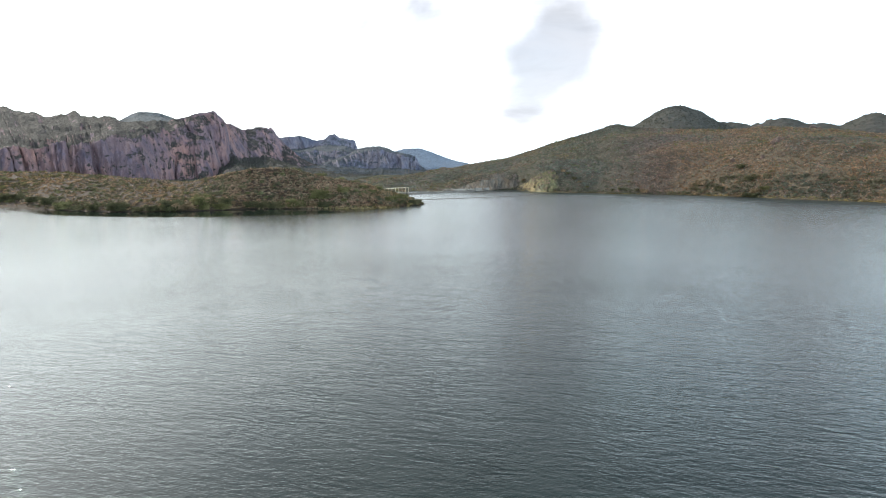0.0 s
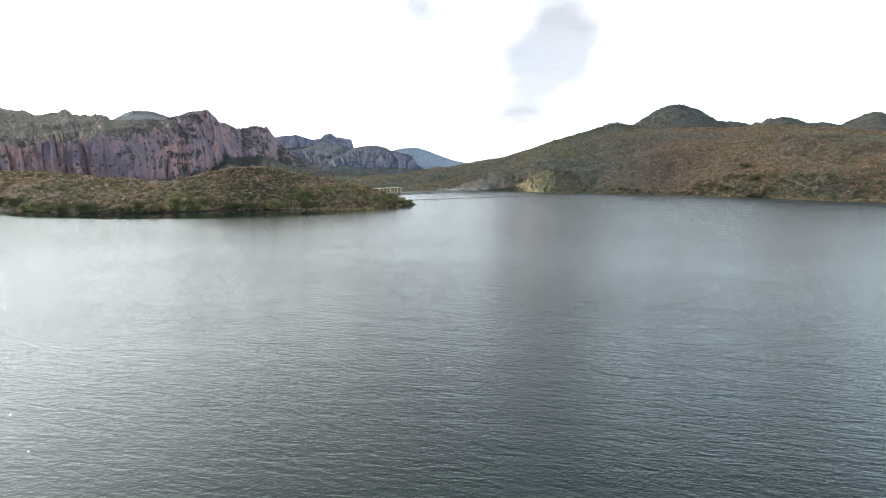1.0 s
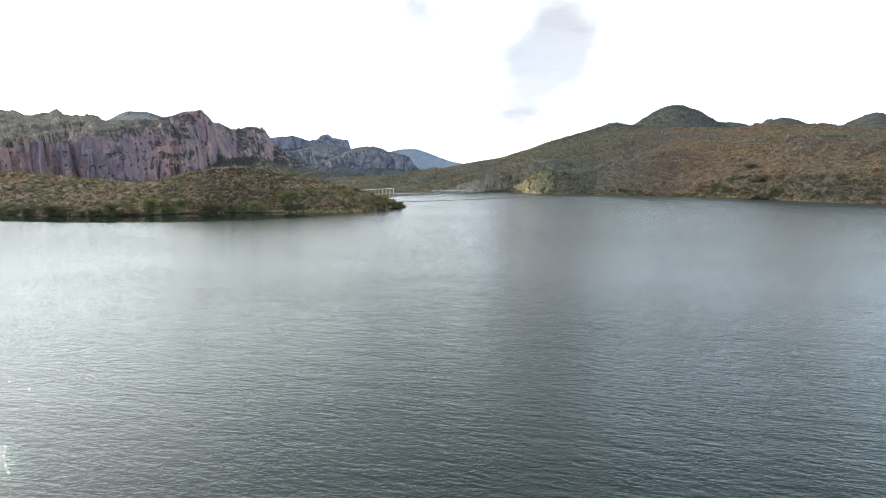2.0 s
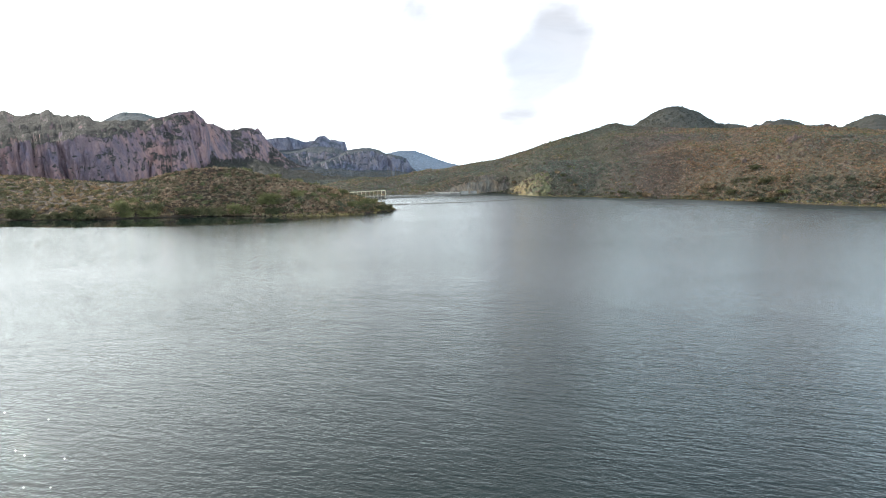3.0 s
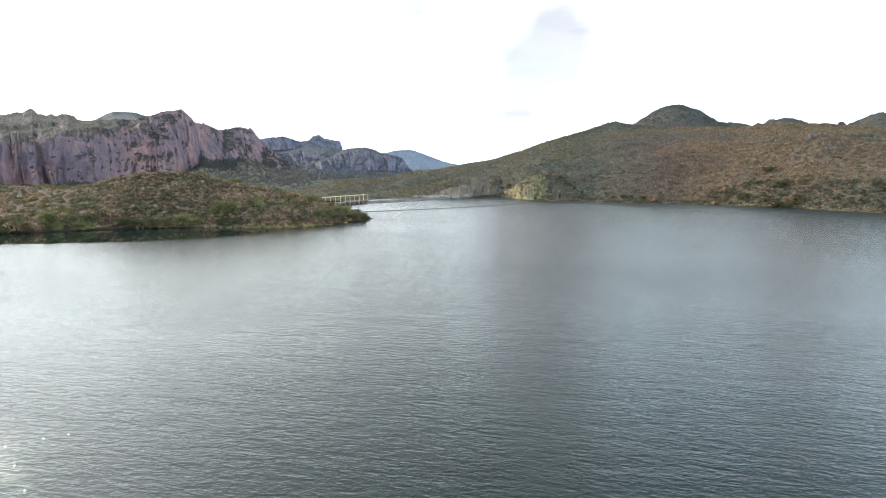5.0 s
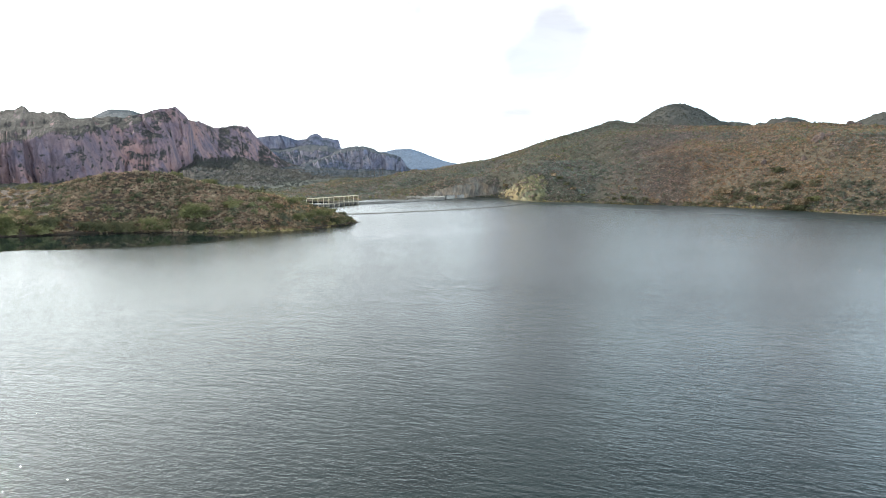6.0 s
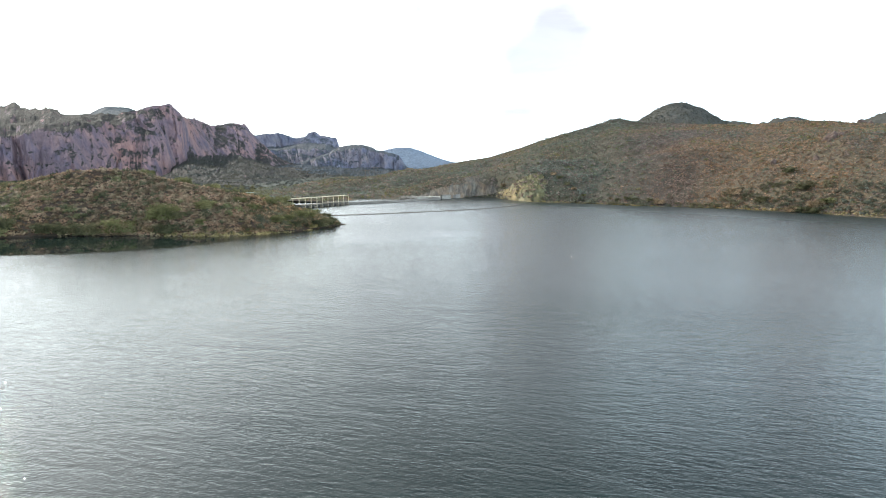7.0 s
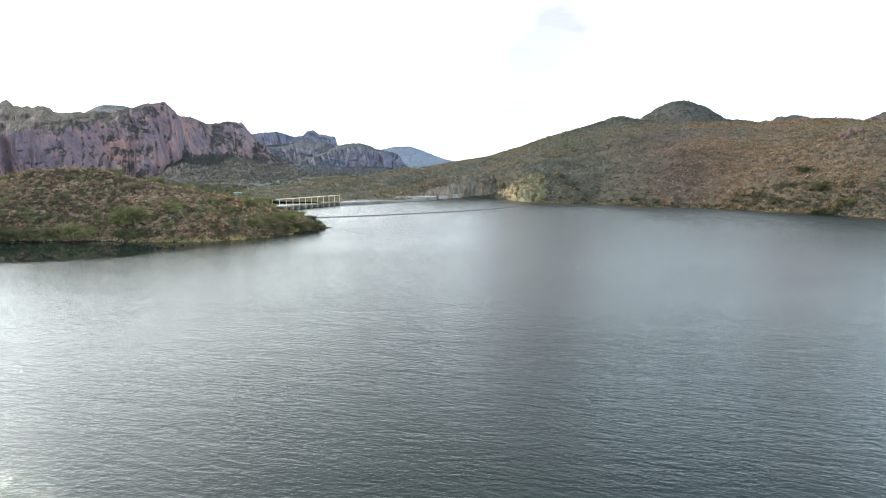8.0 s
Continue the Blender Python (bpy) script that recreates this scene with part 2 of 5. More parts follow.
def water_surface():
    """Dark lake water with wind ripples; in the lee of the left bank the surface lies smoother."""
    m, nt, b = nodes_of("lake_water")
    v = spot(nt)
    b.inputs["Base Color"].default_value = (0.0042, 0.0105, 0.0108, 1)
    b.inputs["IOR"].default_value = 1.333

    def crests(turn, along, scale, detail, rough, distortion):
        n = nt.nodes.new("ShaderNodeMapping")
        n.vector_type = "TEXTURE"
        n.inputs["Rotation"].default_value = (0, 0, radians(turn))
        n.inputs["Scale"].default_value = (along, 1, 1)
        nt.links.new(v, n.inputs["Vector"])
        return noise_tex(nt, n.outputs[0], scale, detail, rough, distortion)

    def maths(op, *sources):
        n = nt.nodes.new("ShaderNodeMath")
        n.operation = op
        for socket, value in zip(n.inputs, sources):
            if isinstance(value, (int, float)):
                socket.default_value = value
            else:
                nt.links.new(value, socket)
        return n.outputs[0]

    # wavelets with long, slightly sharpened crests, in two crossing trains, and finer ripples on them
    first = crests(-12, 3.4, 1.15, 2, 0.45, 0.5)
    sharp = maths("SUBTRACT", 1.0, maths("ABSOLUTE", maths("MULTIPLY_ADD", first, 2.0, -1.0)))
    height = maths("MULTIPLY", sharp, 0.10)
    height = maths("MULTIPLY_ADD", crests(-22, 2.4, 2.3, 2, 0.5, 0.5), 0.115, height)
    height = maths("MULTIPLY_ADD", crests(14, 2.2, 3.6, 2, 0.5, 0.4), 0.060, height)
    height = maths("MULTIPLY_ADD", crests(-8, 1.8, 8.0, 2, 0.55, 0.3), 0.055, height)
    height = maths("MULTIPLY_ADD", crests(-14, 3.0, 0.36, 2, 0.5, 0.5), 0.18, height)
    gusts = ramp(nt, noise_tex(nt, stretched(nt, v, (0.5, 1, 1)), 0.016, 5, 0.55), [(0.35, (0.62, 0.62, 0.62)), (0.65, (1, 1, 1))])
    # lee: an ellipse along the left bank
    shift = node(nt, "ShaderNodeMapping", Location=(105 / 74, -264 / 44, 0), Scale=(1 / 74, 1 / 44, 0))
    nt.links.new(v, shift.inputs["Vector"])
    far = nt.nodes.new("ShaderNodeVectorMath")
    far.operation = "LENGTH"
    nt.links.new(shift.outputs[0], far.inputs[0])
    edge = maths("MULTIPLY_ADD", noise_tex(nt, stretched(nt, v, (0.3, 1, 1)), 0.12, 4), 0.10, maths("SUBTRACT", far.outputs["Value"], 0.05))
    lee = node(nt, "ShaderNodeMapRange", From_Min=0.92, From_Max=1.04, To_Min=0.015, To_Max=1.0)
    nt.links.new(edge, lee.inputs["Value"])
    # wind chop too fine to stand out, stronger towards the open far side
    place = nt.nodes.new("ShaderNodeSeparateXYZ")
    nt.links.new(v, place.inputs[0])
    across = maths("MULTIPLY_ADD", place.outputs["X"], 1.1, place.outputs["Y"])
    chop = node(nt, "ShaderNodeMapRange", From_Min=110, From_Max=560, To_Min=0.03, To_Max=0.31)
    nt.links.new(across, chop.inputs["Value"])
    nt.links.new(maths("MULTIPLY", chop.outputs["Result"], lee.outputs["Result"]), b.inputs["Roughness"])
    bump = node(nt, "ShaderNodeBump", Distance=0.47)
    nt.links.new(maths("MULTIPLY", gusts, lee.outputs["Result"]), bump.inputs["Strength"])
    nt.links.new(height, bump.inputs["Height"])
    nt.links.new(bump.outputs[0], b.inputs["Normal"])
    return m


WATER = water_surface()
PEN_SOIL = earth("bank_soil", (0.056, 0.037, 0.028), (0.064, 0.043, 0.031), (0.045, 0.037, 0.027), 0.03, 1.0, 0.6)
HILL_SOIL = hill_ground()
FAR_SOIL = earth("far_slope", (0.047, 0.049, 0.043), (0.052, 0.048, 0.045), (0.037, 0.041, 0.036), 0.006, 0.2, 0.65)
VALLEY = earth("valley_floor", (0.030, 0.037, 0.029), (0.035, 0.040, 0.030), (0.022, 0.030, 0.024), 0.01, 0.3, 0.9)
# red rock; its mauve lean, strongest in the darks, is haze put into colour
RED_CLIFF = cliff_rock("red_cliff", (0.168, 0.122, 0.133), (0.252, 0.168, 0.156), (0.112, 0.098, 0.126), (0.041, 0.041, 0.038), 0.02, 0.58, 0.84)
# grey rock and scrub, leaning blue for haze put into the colour
HAZED_GREY_CLIFF = cliff_rock("hazed_grey_cliff", (0.132, 0.138, 0.176), (0.182, 0.176, 0.192), (0.098, 0.108, 0.150), (0.058, 0.070, 0.084), 0.016, 0.58, 0.85)
# far haze, put into the base colours as blue
HAZE_BLUE_ROCK = cliff_rock("haze_blue_mountain", (0.13, 0.175, 0.25), (0.16, 0.21, 0.29), (0.10, 0.14, 0.20), (0.12, 0.165, 0.23), 0.006)
# distance haze again, as a greyer blue mixed into the rock colours
HAZE_GREY_ROCK = cliff_rock("far_haze_grey_rock", (0.13, 0.15, 0.17), (0.17, 0.19, 0.21), (0.09, 0.105, 0.125), (0.085, 0.10, 0.11), 0.01)
CONCRETE = plain("weathered_concrete", (0.165, 0.155, 0.14), 0.9, 0, 0.8, 0.25)
PALE_CONCRETE = plain("pale_concrete", (0.24, 0.23, 0.21), 0.85, 0, 0.8, 0.15)
YELLOW_STEEL = plain("cream_painted_steel", (0.55, 0.48, 0.34), 0.55, 0.0, 2.0, 0.15)
PIER_TAN = plain("pale_pier_concrete", (0.34, 0.30, 0.23), 0.9, 0, 0.8, 0.2)
DECK_TAN = plain("tan_bridge_deck", (0.20, 0.175, 0.135), 0.9, 0, 0.8, 0.25)
DARK_STEEL = plain("dark_steel", (0.07, 0.065, 0.06), 0.6, 0.4, 2.0, 0.3)
WOOD = plain("weathered_pole_wood", (0.11, 0.085, 0.065), 0.9, 0, 2.0)
PALE_ROCK = plain("pale_shore_rock", (0.27, 0.215, 0.125), 0.95, 0, 0.6, 0.4)
RED_ROCK = plain("red_rock", (0.100, 0.068, 0.056), 0.95, 0, 0.4, 0.4)
GREEN_LEAF = leafy("olive_leaf", (0.059, 0.062, 0.039), (0.093, 0.095, 0.057), (0.135, 0.136, 0.082))
BRIGHT_LEAF = leafy("paloverde_leaf", (0.088, 0.094, 0.046), (0.130, 0.136, 0.068), (0.180, 0.184, 0.098))
FAR_LEAF = leafy("far_scrub", (0.048, 0.053, 0.050), (0.062, 0.068, 0.062), (0.078, 0.084, 0.076))
# distant scrub with bluish haze mixed into its leaf colours
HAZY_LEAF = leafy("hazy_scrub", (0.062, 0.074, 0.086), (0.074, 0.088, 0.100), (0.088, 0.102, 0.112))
GREY_LEAF = leafy("grey_scrub", (0.124, 0.096, 0.064), (0.217, 0.167, 0.113), (0.341, 0.261, 0.177))
BROWN_LEAF = leafy("dry_scrub", (0.140, 0.090, 0.062), (0.230, 0.151, 0.103), (0.348, 0.233, 0.159))
HILL_GREY = leafy("hill_grey_scrub", (0.127, 0.101, 0.091), (0.170, 0.136, 0.121), (0.216, 0.172, 0.151))
HILL_BROWN = leafy("hill_dry_scrub", (0.160, 0.112, 0.084), (0.208, 0.149, 0.107), (0.260, 0.189, 0.135))
HILL_GREEN = leafy("hill_olive_leaf", (0.098, 0.110, 0.091), (0.136, 0.150, 0.121), (0.176, 0.190, 0.153))
GOLD_LEAF = leafy("golden_brush", (0.165, 0.140, 0.066), (0.260, 0.222, 0.108), (0.370, 0.315, 0.165))
BARK = plain("grey_brown_bark", (0.12, 0.09, 0.065), 0.9, 0, 6.0)
CACTUS = plain("cactus_skin", (0.07, 0.085, 0.035), 0.75, 0, 3.0)
WHITE_PLASTIC = plain("white_plastic", (0.36, 0.35, 0.33), 0.45, 0, 2.0, 0.1)
ORANGE_PLASTIC = plain("faded_orange_plastic", (0.45, 0.16, 0.05), 0.5, 0, 2.0, 0.2)
GREEN_ROOF = plain("green_roof", (0.10, 0.125, 0.10), 0.6, 0.1, 1.0, 0.2)


# ---- number helpers ----
def lattice(ix, iy, seed):
    h = (ix.astype(np.int64) * 374761393 + iy.astype(np.int64) * 668265263 + seed * 144269504) & 0xFFFFFFFF
    h = ((h ^ (h >> 13)) * 1274126177) & 0xFFFFFFFF
    return ((h ^ (h >> 16)) & 0xFFFF) / 32768.0 - 1.0


def grain2(x, y, seed=0):
    ix, iy = np.floor(x), np.floor(y)
    fx, fy = x - ix, y - iy
    fx, fy = fx * fx * (3 - 2 * fx), fy * fy * (3 - 2 * fy)
    a, b = lattice(ix, iy, seed), lattice(ix + 1, iy, seed)
    c, d = lattice(ix, iy + 1, seed), lattice(ix + 1, iy + 1, seed)
    return (a * (1 - fx) + b * fx) * (1 - fy) + (c * (1 - fx) + d * fx) * fy


def fbm(x, y, octaves=5, seed=0, gain=0.5):
    total, amp = 0.0, 1.0
    for k in range(octaves):
        total = total + amp * grain2(x * 2 ** k, y * 2 ** k, seed + 17 * k)
        amp *= gain
    return total


def ridged(x, y, octaves=4, seed=0):
    total, amp = 0.0, 1.0
    for k in range(octaves):
        total = total + amp * (1 - 2 * np.abs(grain2(x * 2 ** k, y * 2 ** k, seed + 31 * k)))
        amp *= 0.5
    return total


def mesh_object(name, verts, faces, material, parent=None, smooth=False):
    """verts (n, 3) and faces (m, 3 or 4) as arrays, in one mesh."""
    me = bpy.data.meshes.new(name)
    verts, faces = np.asarray(verts, np.float32), np.asarray(faces, np.int32)
    k = faces.shape[1]
    me.vertices.add(len(verts))
    me.vertices.foreach_set("co", verts.ravel())
    me.loops.add(faces.size)
    me.loops.foreach_set("vertex_index", faces.ravel())
    me.polygons.add(len(faces))
    me.polygons.foreach_set("loop_start", np.arange(len(faces), dtype=np.int32) * k)
    if smooth:
        me.polygons.foreach_set("use_smooth", np.ones(len(faces), bool))
    me.update(calc_edges=True)
    me.materials.append(material)
    ob = new(name, me)
    ob.parent = parent
    return ob


def part(name, bm, material, parent=None, label=""):
    me = bpy.data.meshes.new(name)
    bm.to_mesh(me)
    bm.free()
    me.materials.append(material)
    ob = new(name, me)
    ob.parent = parent
    return tagged(ob, label)


def box(bm, centre, size, turn=0.0, bevel=0.0):
    made = bmesh.ops.create_cube(bm, size=1.0, matrix=Matrix.Translation(centre) @ Matrix.Rotation(turn, 4, "Z") @ Matrix.Diagonal((*size, 1)))
    if bevel:
        edges = list({e for v in made["verts"] for e in v.link_edges})
        bmesh.ops.bevel(bm, geom=edges, offset=bevel, segments=1, affect="EDGES")


def rod(bm, a, b, r0, r1, sides=8):
    a, b = Vector(a), Vector(b)
    m = Matrix.Translation((a + b) / 2) @ (b - a).to_track_quat("Z", "Y").to_matrix().to_4x4()
    bmesh.ops.create_cone(bm, cap_ends=True, segments=sides, radius1=r0, radius2=r1, depth=(b - a).length, matrix=m)


# ---- landforms: each is swept round a middle point from its foot to its crest and down behind ----
MID = (12.0, 50.0)


def bearing(line, angles):
    pts = np.array(line, float)
    a, r = np.arctan2(pts[:, 0] - MID[0], pts[:, 1] - MID[1]), np.hypot(pts[:, 0] - MID[0], pts[:, 1] - MID[1])
    order = np.argsort(a)
    return np.interp(angles, a[order], r[order]), np.interp(angles, a[order], pts[order, 2])


def eased(arr, n, axis=0):
    for _ in range(n):
        p = np.concatenate([arr.take([0], axis), arr, arr.take([-1], axis)], axis)
        k = arr.shape[axis]
        arr = 0.25 * p.take(range(0, k), axis) + 0.5 * p.take(range(1, k + 1), axis) + 0.25 * p.take(range(2, k + 2), axis)
    return arr


def landform(name, lines, span, na, steps, material, rough, scale, flute=None, behind=None, soften=3, ease_v=2, seed=0, label="", category="hill", sink=0.0, columns=0.0, taper=0.16, swells=(), crag=0.0):
    """lines: from foot to crest. rough: relief in metres at each line; flute: in-and-out of rock walls at each line; behind: metres back and height of the far foot."""
    ang = np.linspace(radians(span[0]), radians(span[1]), na)
    rs, zs = [], []
    for line in lines:
        r, z = bearing(line, ang)
        rs.append(eased(r, soften))
        zs.append(eased(z, max(1, soften // 2)))
    if behind:
        rs.append(rs[-1] + behind[0])
        zs.append(zs[-1] * 0 + behind[1])
    rough = list(rough) + [rough[-1]] * (len(rs) - len(rough))
    flute = list(flute or [0]) + [0] * (len(rs) - len(flute or [0]))
    for i in range(1, len(rs)):
        rs[i] = np.maximum(rs[i], rs[i - 1] + 0.8)
    R, Z, A, F = [], [], [], []
    for i in range(len(rs) - 1):
        n = steps[min(i, len(steps) - 1)]
        for k in range(n + (i == len(rs) - 2)):
            f = k / n
            R.append(rs[i] * (1 - f) + rs[i + 1] * f)
            Z.append(zs[i] * (1 - f) + zs[i + 1] * f)
            A.append(rough[i] * (1 - f) + rough[i + 1] * f)
            F.append(flute[i] * (1 - f) + flute[i + 1] * f)
    R, Z = np.array(R).T, np.array(Z).T
    Z0, Z = Z, eased(Z, ease_v, 1)
    crest = sum(steps[min(i, len(steps) - 1)] for i in range(len(rs) - 2)) if behind else int(np.argmax(Z0.mean(0)))
    Z = Z + (Z0[:, crest] - Z[:, crest])[:, None] * np.exp(-((np.arange(Z.shape[1]) - crest) / 2.5) ** 2)[None, :]
    A, F = np.array(A)[None, :], np.array(F)[None, :]
    X, Y = MID[0] + R * np.sin(ang)[:, None], MID[1] + R * np.cos(ang)[:, None]
    arc = ang[:, None] * np.mean(rs[len(rs) // 2])
    lean = arc + 0.12 * Z + 0.10 * scale * fbm(arc / scale, Z / scale, 2, seed + 3)
    big, clefts = ridged(lean / (scale * 1.6), Z / (scale * 9), 2, seed + 5), ridged(lean / (scale * 0.42), Z / (scale * 3.5), 3, seed + 8)
    slit = np.clip(np.abs(grain2(lean / (scale * 0.33), Z / (scale * 2.2), seed + 2)) / 0.10, 0, 1)
    R = R + F * (0.55 * big + 0.26 * clefts * np.clip(0.6 + big, 0.15, 1.2) + 0.22 * columns * (1 - slit)
                 + 0.09 * fbm(arc / (scale * 0.16), Z / (scale * 0.34), 4, seed + 9) + 0.10 * fbm(arc / (scale * 1.3), Z / (scale * 0.4), 3, seed + 12))
    X, Y = MID[0] + R * np.sin(ang)[:, None], MID[1] + R * np.cos(ang)[:, None]
    if sink:
        ends = np.clip(1 - np.minimum(np.arange(na), np.arange(na)[::-1]) / (taper * na), 0, 1)[:, None]
        X, Y = X + sink * ends * np.sin(ang)[:, None], Y + sink * ends * np.cos(ang)[:, None]
        Z = Z - 0.5 * sink * ends
    Z = Z + A * fbm(X / scale, Y / scale, 6, seed, 0.55)
    Z = Z + crag * fbm(X / 11, Y / 11, 3, seed + 20) * np.clip(A / 2, 0, 1)
    for x, y, h, r in swells:  # spurs and gullies
        Z = Z + h * np.exp(-((X - x) ** 2 + (Y - y) ** 2) / (2 * r * r)) * np.clip(Z / 6, 0, 1)
    P = np.stack([X, Y, Z], -1)
    nv = P.shape[1]
    i, j = np.meshgrid(np.arange(na - 1), np.arange(nv - 1), indexing="ij")
    q = (i * nv + j)
    faces = np.stack([q, q + nv, q + nv + 1, q + 1], -1).reshape(-1, 4)
    ob = mesh_object(name, P.reshape(-1, 3), faces, material, smooth=True)
    tagged(ob, label, category, kind="structure")
    return P


PEN_0 = [(-460, 400, -1.5), (-330, 345, -1.5), (-212, 278, -1.5), (-187, 263, -1.5), (-168, 253, -1.5), (-150, 247, -1.5), (-132, 245, -1.5), (-115, 246, -1.5), (-100, 253, -1.5), (-88, 263, -1.5), (-58, 264, -1.5), (-50, 262.5, -1.5), (-36, 263, -1.5), (-26, 268, -1.5), (-19, 275, -1.5), (-12.5, 287, -1.5), (-8, 298, -1.5), (-6.5, 303, -1.5)]
PEN_1 = [(-460, 415, 4), (-330, 358, 4), (-212, 293, 4), (-187, 278, 4), (-150, 261, 4), (-120, 259, 3.5), (-102, 265, 4), (-88, 273, 5), (-58, 272, 4.5), (-46, 272, 5), (-36, 273, 4.6), (-27, 279, 3.4), (-18, 288, 2.2), (-12.5, 296, 1.1), (-8.5, 301, 0), (-5.5, 306, -1)]
PEN_2 = [(-460, 460, 17), (-330, 390, 17), (-256, 340, 16), (-217, 330, 16), (-186, 320, 14.5), (-156, 310, 12.2), (-128, 300, 11.2), (-109, 296, 15), (-94, 292, 18), (-84, 292, 18.6), (-74, 292, 17.4), (-63, 292, 14.8), (-52, 292, 12.6), (-39, 291, 10.6), (-28, 297, 6.2), (-18, 300, 3.2), (-13, 301, 1.2), (-9, 306, -0.5)]
PEN_3 = [(-460, 560, 8), (-256, 440, 6), (-160, 410, 4), (-110, 390, 2), (-80, 380, 1.2), (-55, 375, 1.1), (-40, 348, 1.2), (-26, 324, 1), (-17, 312, 1), (-12, 305, 0.4), (-8, 308, -1)]
PEN_4 = [(-460, 700, 2), (-200, 640, 2), (-125, 600, 1.4), (-78, 440, 0.8), (-58, 392, -2), (-38, 352, -2), (-22, 327, -2), (-14, 316, -2), (-10, 308, -2), (-7, 310, -2)]

HILL_0 = [(-140, 430, 1.2), (-60, 424, 1.2), (-42, 428, 0.8), (-20, 440, -1), (0, 455, -0.5), (18, 475, -0.5), (33, 482, -1), (47, 492, -1.5), (58, 484, -1.5), (70, 455, -1.5), (78.5, 437, -1.5), (93, 427, -1.5), (109, 422, -1.5), (120, 408, -1.5), (139, 399, -1.5), (155, 391, -1.5), (167, 382, -1.5), (175, 374, -1.5), (186, 361, -1.5), (193, 348, -1.5), (198, 338, -1.5), (206, 326, -1.5), (217, 312, -1.5), (240, 285, -1.5), (300, 225, -1.5)]
HILL_1 = [(-140, 480, 1.6), (-60, 470, 2), (-30, 480, 2.5), (-5, 490, 4.5), (15, 498, 6.5), (40, 503, 10), (60, 505, 15), (72, 485, 14.5), (80, 465, 14.8), (89, 459, 15.2), (105, 452, 14), (130, 462, 18), (155, 450, 17), (171, 439, 17), (189, 405, 18.5), (210, 366, 15.8), (222, 352, 17.2), (250, 330, 17), (330, 260, 17)]
HILL_2 = [(-150, 540, 1.6), (-90, 560, 2.2), (-70, 580, 4), (-40, 590, 6), (-9, 565, 10.4), (30, 600, 16.5), (60, 600, 20.5), (90, 570, 24.5), (120, 560, 28.5), (155, 535, 32), (185, 500, 33), (205, 455, 33), (222, 430, 33), (240, 413, 34.5), (265, 395, 34), (300, 370, 33), (400, 290, 32)]
HILL_3 = [(-160, 590, 1.6), (-106, 600, 2.2), (-89, 640, 6), (-72, 660, 9.4), (-42, 680, 9.8), (-16, 690, 13.6), (11, 700, 17.5), (37.5, 700, 23.4), (76.8, 695, 29.8), (108.8, 690, 40), (135.1, 660, 48.2), (167.3, 665, 57.6), (186.5, 667, 63.9), (195.9, 667, 64.8), (204.5, 660, 62.2), (224.8, 650, 59.6), (243.8, 620, 56.5), (265.5, 590, 53.5), (273.1, 560, 52.2), (283.6, 540, 52.9), (302.5, 520, 51.6), (320.9, 510, 49), (338.4, 500, 46.5), (355.9, 480, 43.5), (480, 400, 42), (560, 340, 40)]

PEAK_0 = [(219.4, 900, 24.6), (459.2, 900, 24.1)]
PEAK_1 = [(303.7, 1250, 59.9), (361.6, 1290, 81.6), (418.5, 1350, 103.3), (453.2, 1350, 125.7), (490.4, 1350, 145.6), (509.1, 1350, 153), (540.8, 1350, 152.9), (579.4, 1350, 142.9), (618.8, 1350, 120.4), (638.4, 1350, 112.9), (684.5, 1350, 90.3)]

RIDGE_0 = [(415.1, 1000, 24.9), (586.3, 1000, 24.6), (956, 900, 23.1)]
RIDGE_1 = [(618.4, 1500, 105.6), (682.1, 1487.5, 126.7), (732, 1475, 125.7), (753.8, 1462.5, 119.3), (787.5, 1450, 130.4), (820.9, 1437.5, 134.7), (841.1, 1425, 127.1), (860.9, 1412.5, 119.5), (906.2, 1400, 117.2), (924.5, 1387.5, 113.7), (941.1, 1375, 124.2), (957.3, 1362.5, 133.3), (973.4, 1350, 137.2), (987.2, 1337.5, 134.8), (1066, 1325, 149.3), (1158.2, 1312.5, 117.7), (1368.6, 1300, 110.3)]

CLIFF_0 = [(-598.7, 600, 0.5), (-479.5, 640, -0.5), (-431.6, 680, -2.9), (-396, 730, -3.5), (-351.5, 750, -3.2), (-282, 720, -1.7), (-239.9, 690, -1), (-203.9, 680, -0.8), (-176.4, 700, -0), (-159.5, 800, 0.3)]
CLIFF_1 = [(-676.3, 660, 3), (-522.8, 690, 1), (-468, 740, -0.8), (-424, 800, -0.9), (-386, 850, -1), (-356, 900, -0.1), (-366, 960, 9.5), (-373, 1000, 19), (-378, 1080, 40), (-407, 1250, 39), (-412, 1430, 42), (-397, 1480, 35.5), (-337, 1450, 19), (-279, 1400, 9.2), (-215, 1400, 1), (-150, 1400, 0.5)]
CLIFF_2 = [(-691.1, 700, 51), (-598.5, 715, 44.9), (-542.5, 730, 39.8), (-507.4, 740, 44.2), (-487.9, 765, 50), (-472, 800, 55.9), (-449.5, 850, 65.2), (-434.8, 880, 75), (-433.5, 950, 81.2), (-425.9, 1030, 92.2), (-404.8, 1050, 105.2), (-393, 1060, 100.2), (-392.7, 1080, 93.7), (-436.7, 1240, 96.3), (-476.3, 1450, 95.9), (-461.9, 1560, 114.1), (-452.8, 1590, 115.9), (-446.8, 1610, 103.7), (-447.6, 1650, 90.4), (-420.3, 1650, 70.4), (-389.9, 1650, 42.5), (-337.9, 1700, 15.9), (-250, 1680, 1), (-190, 1680, 0.5)]
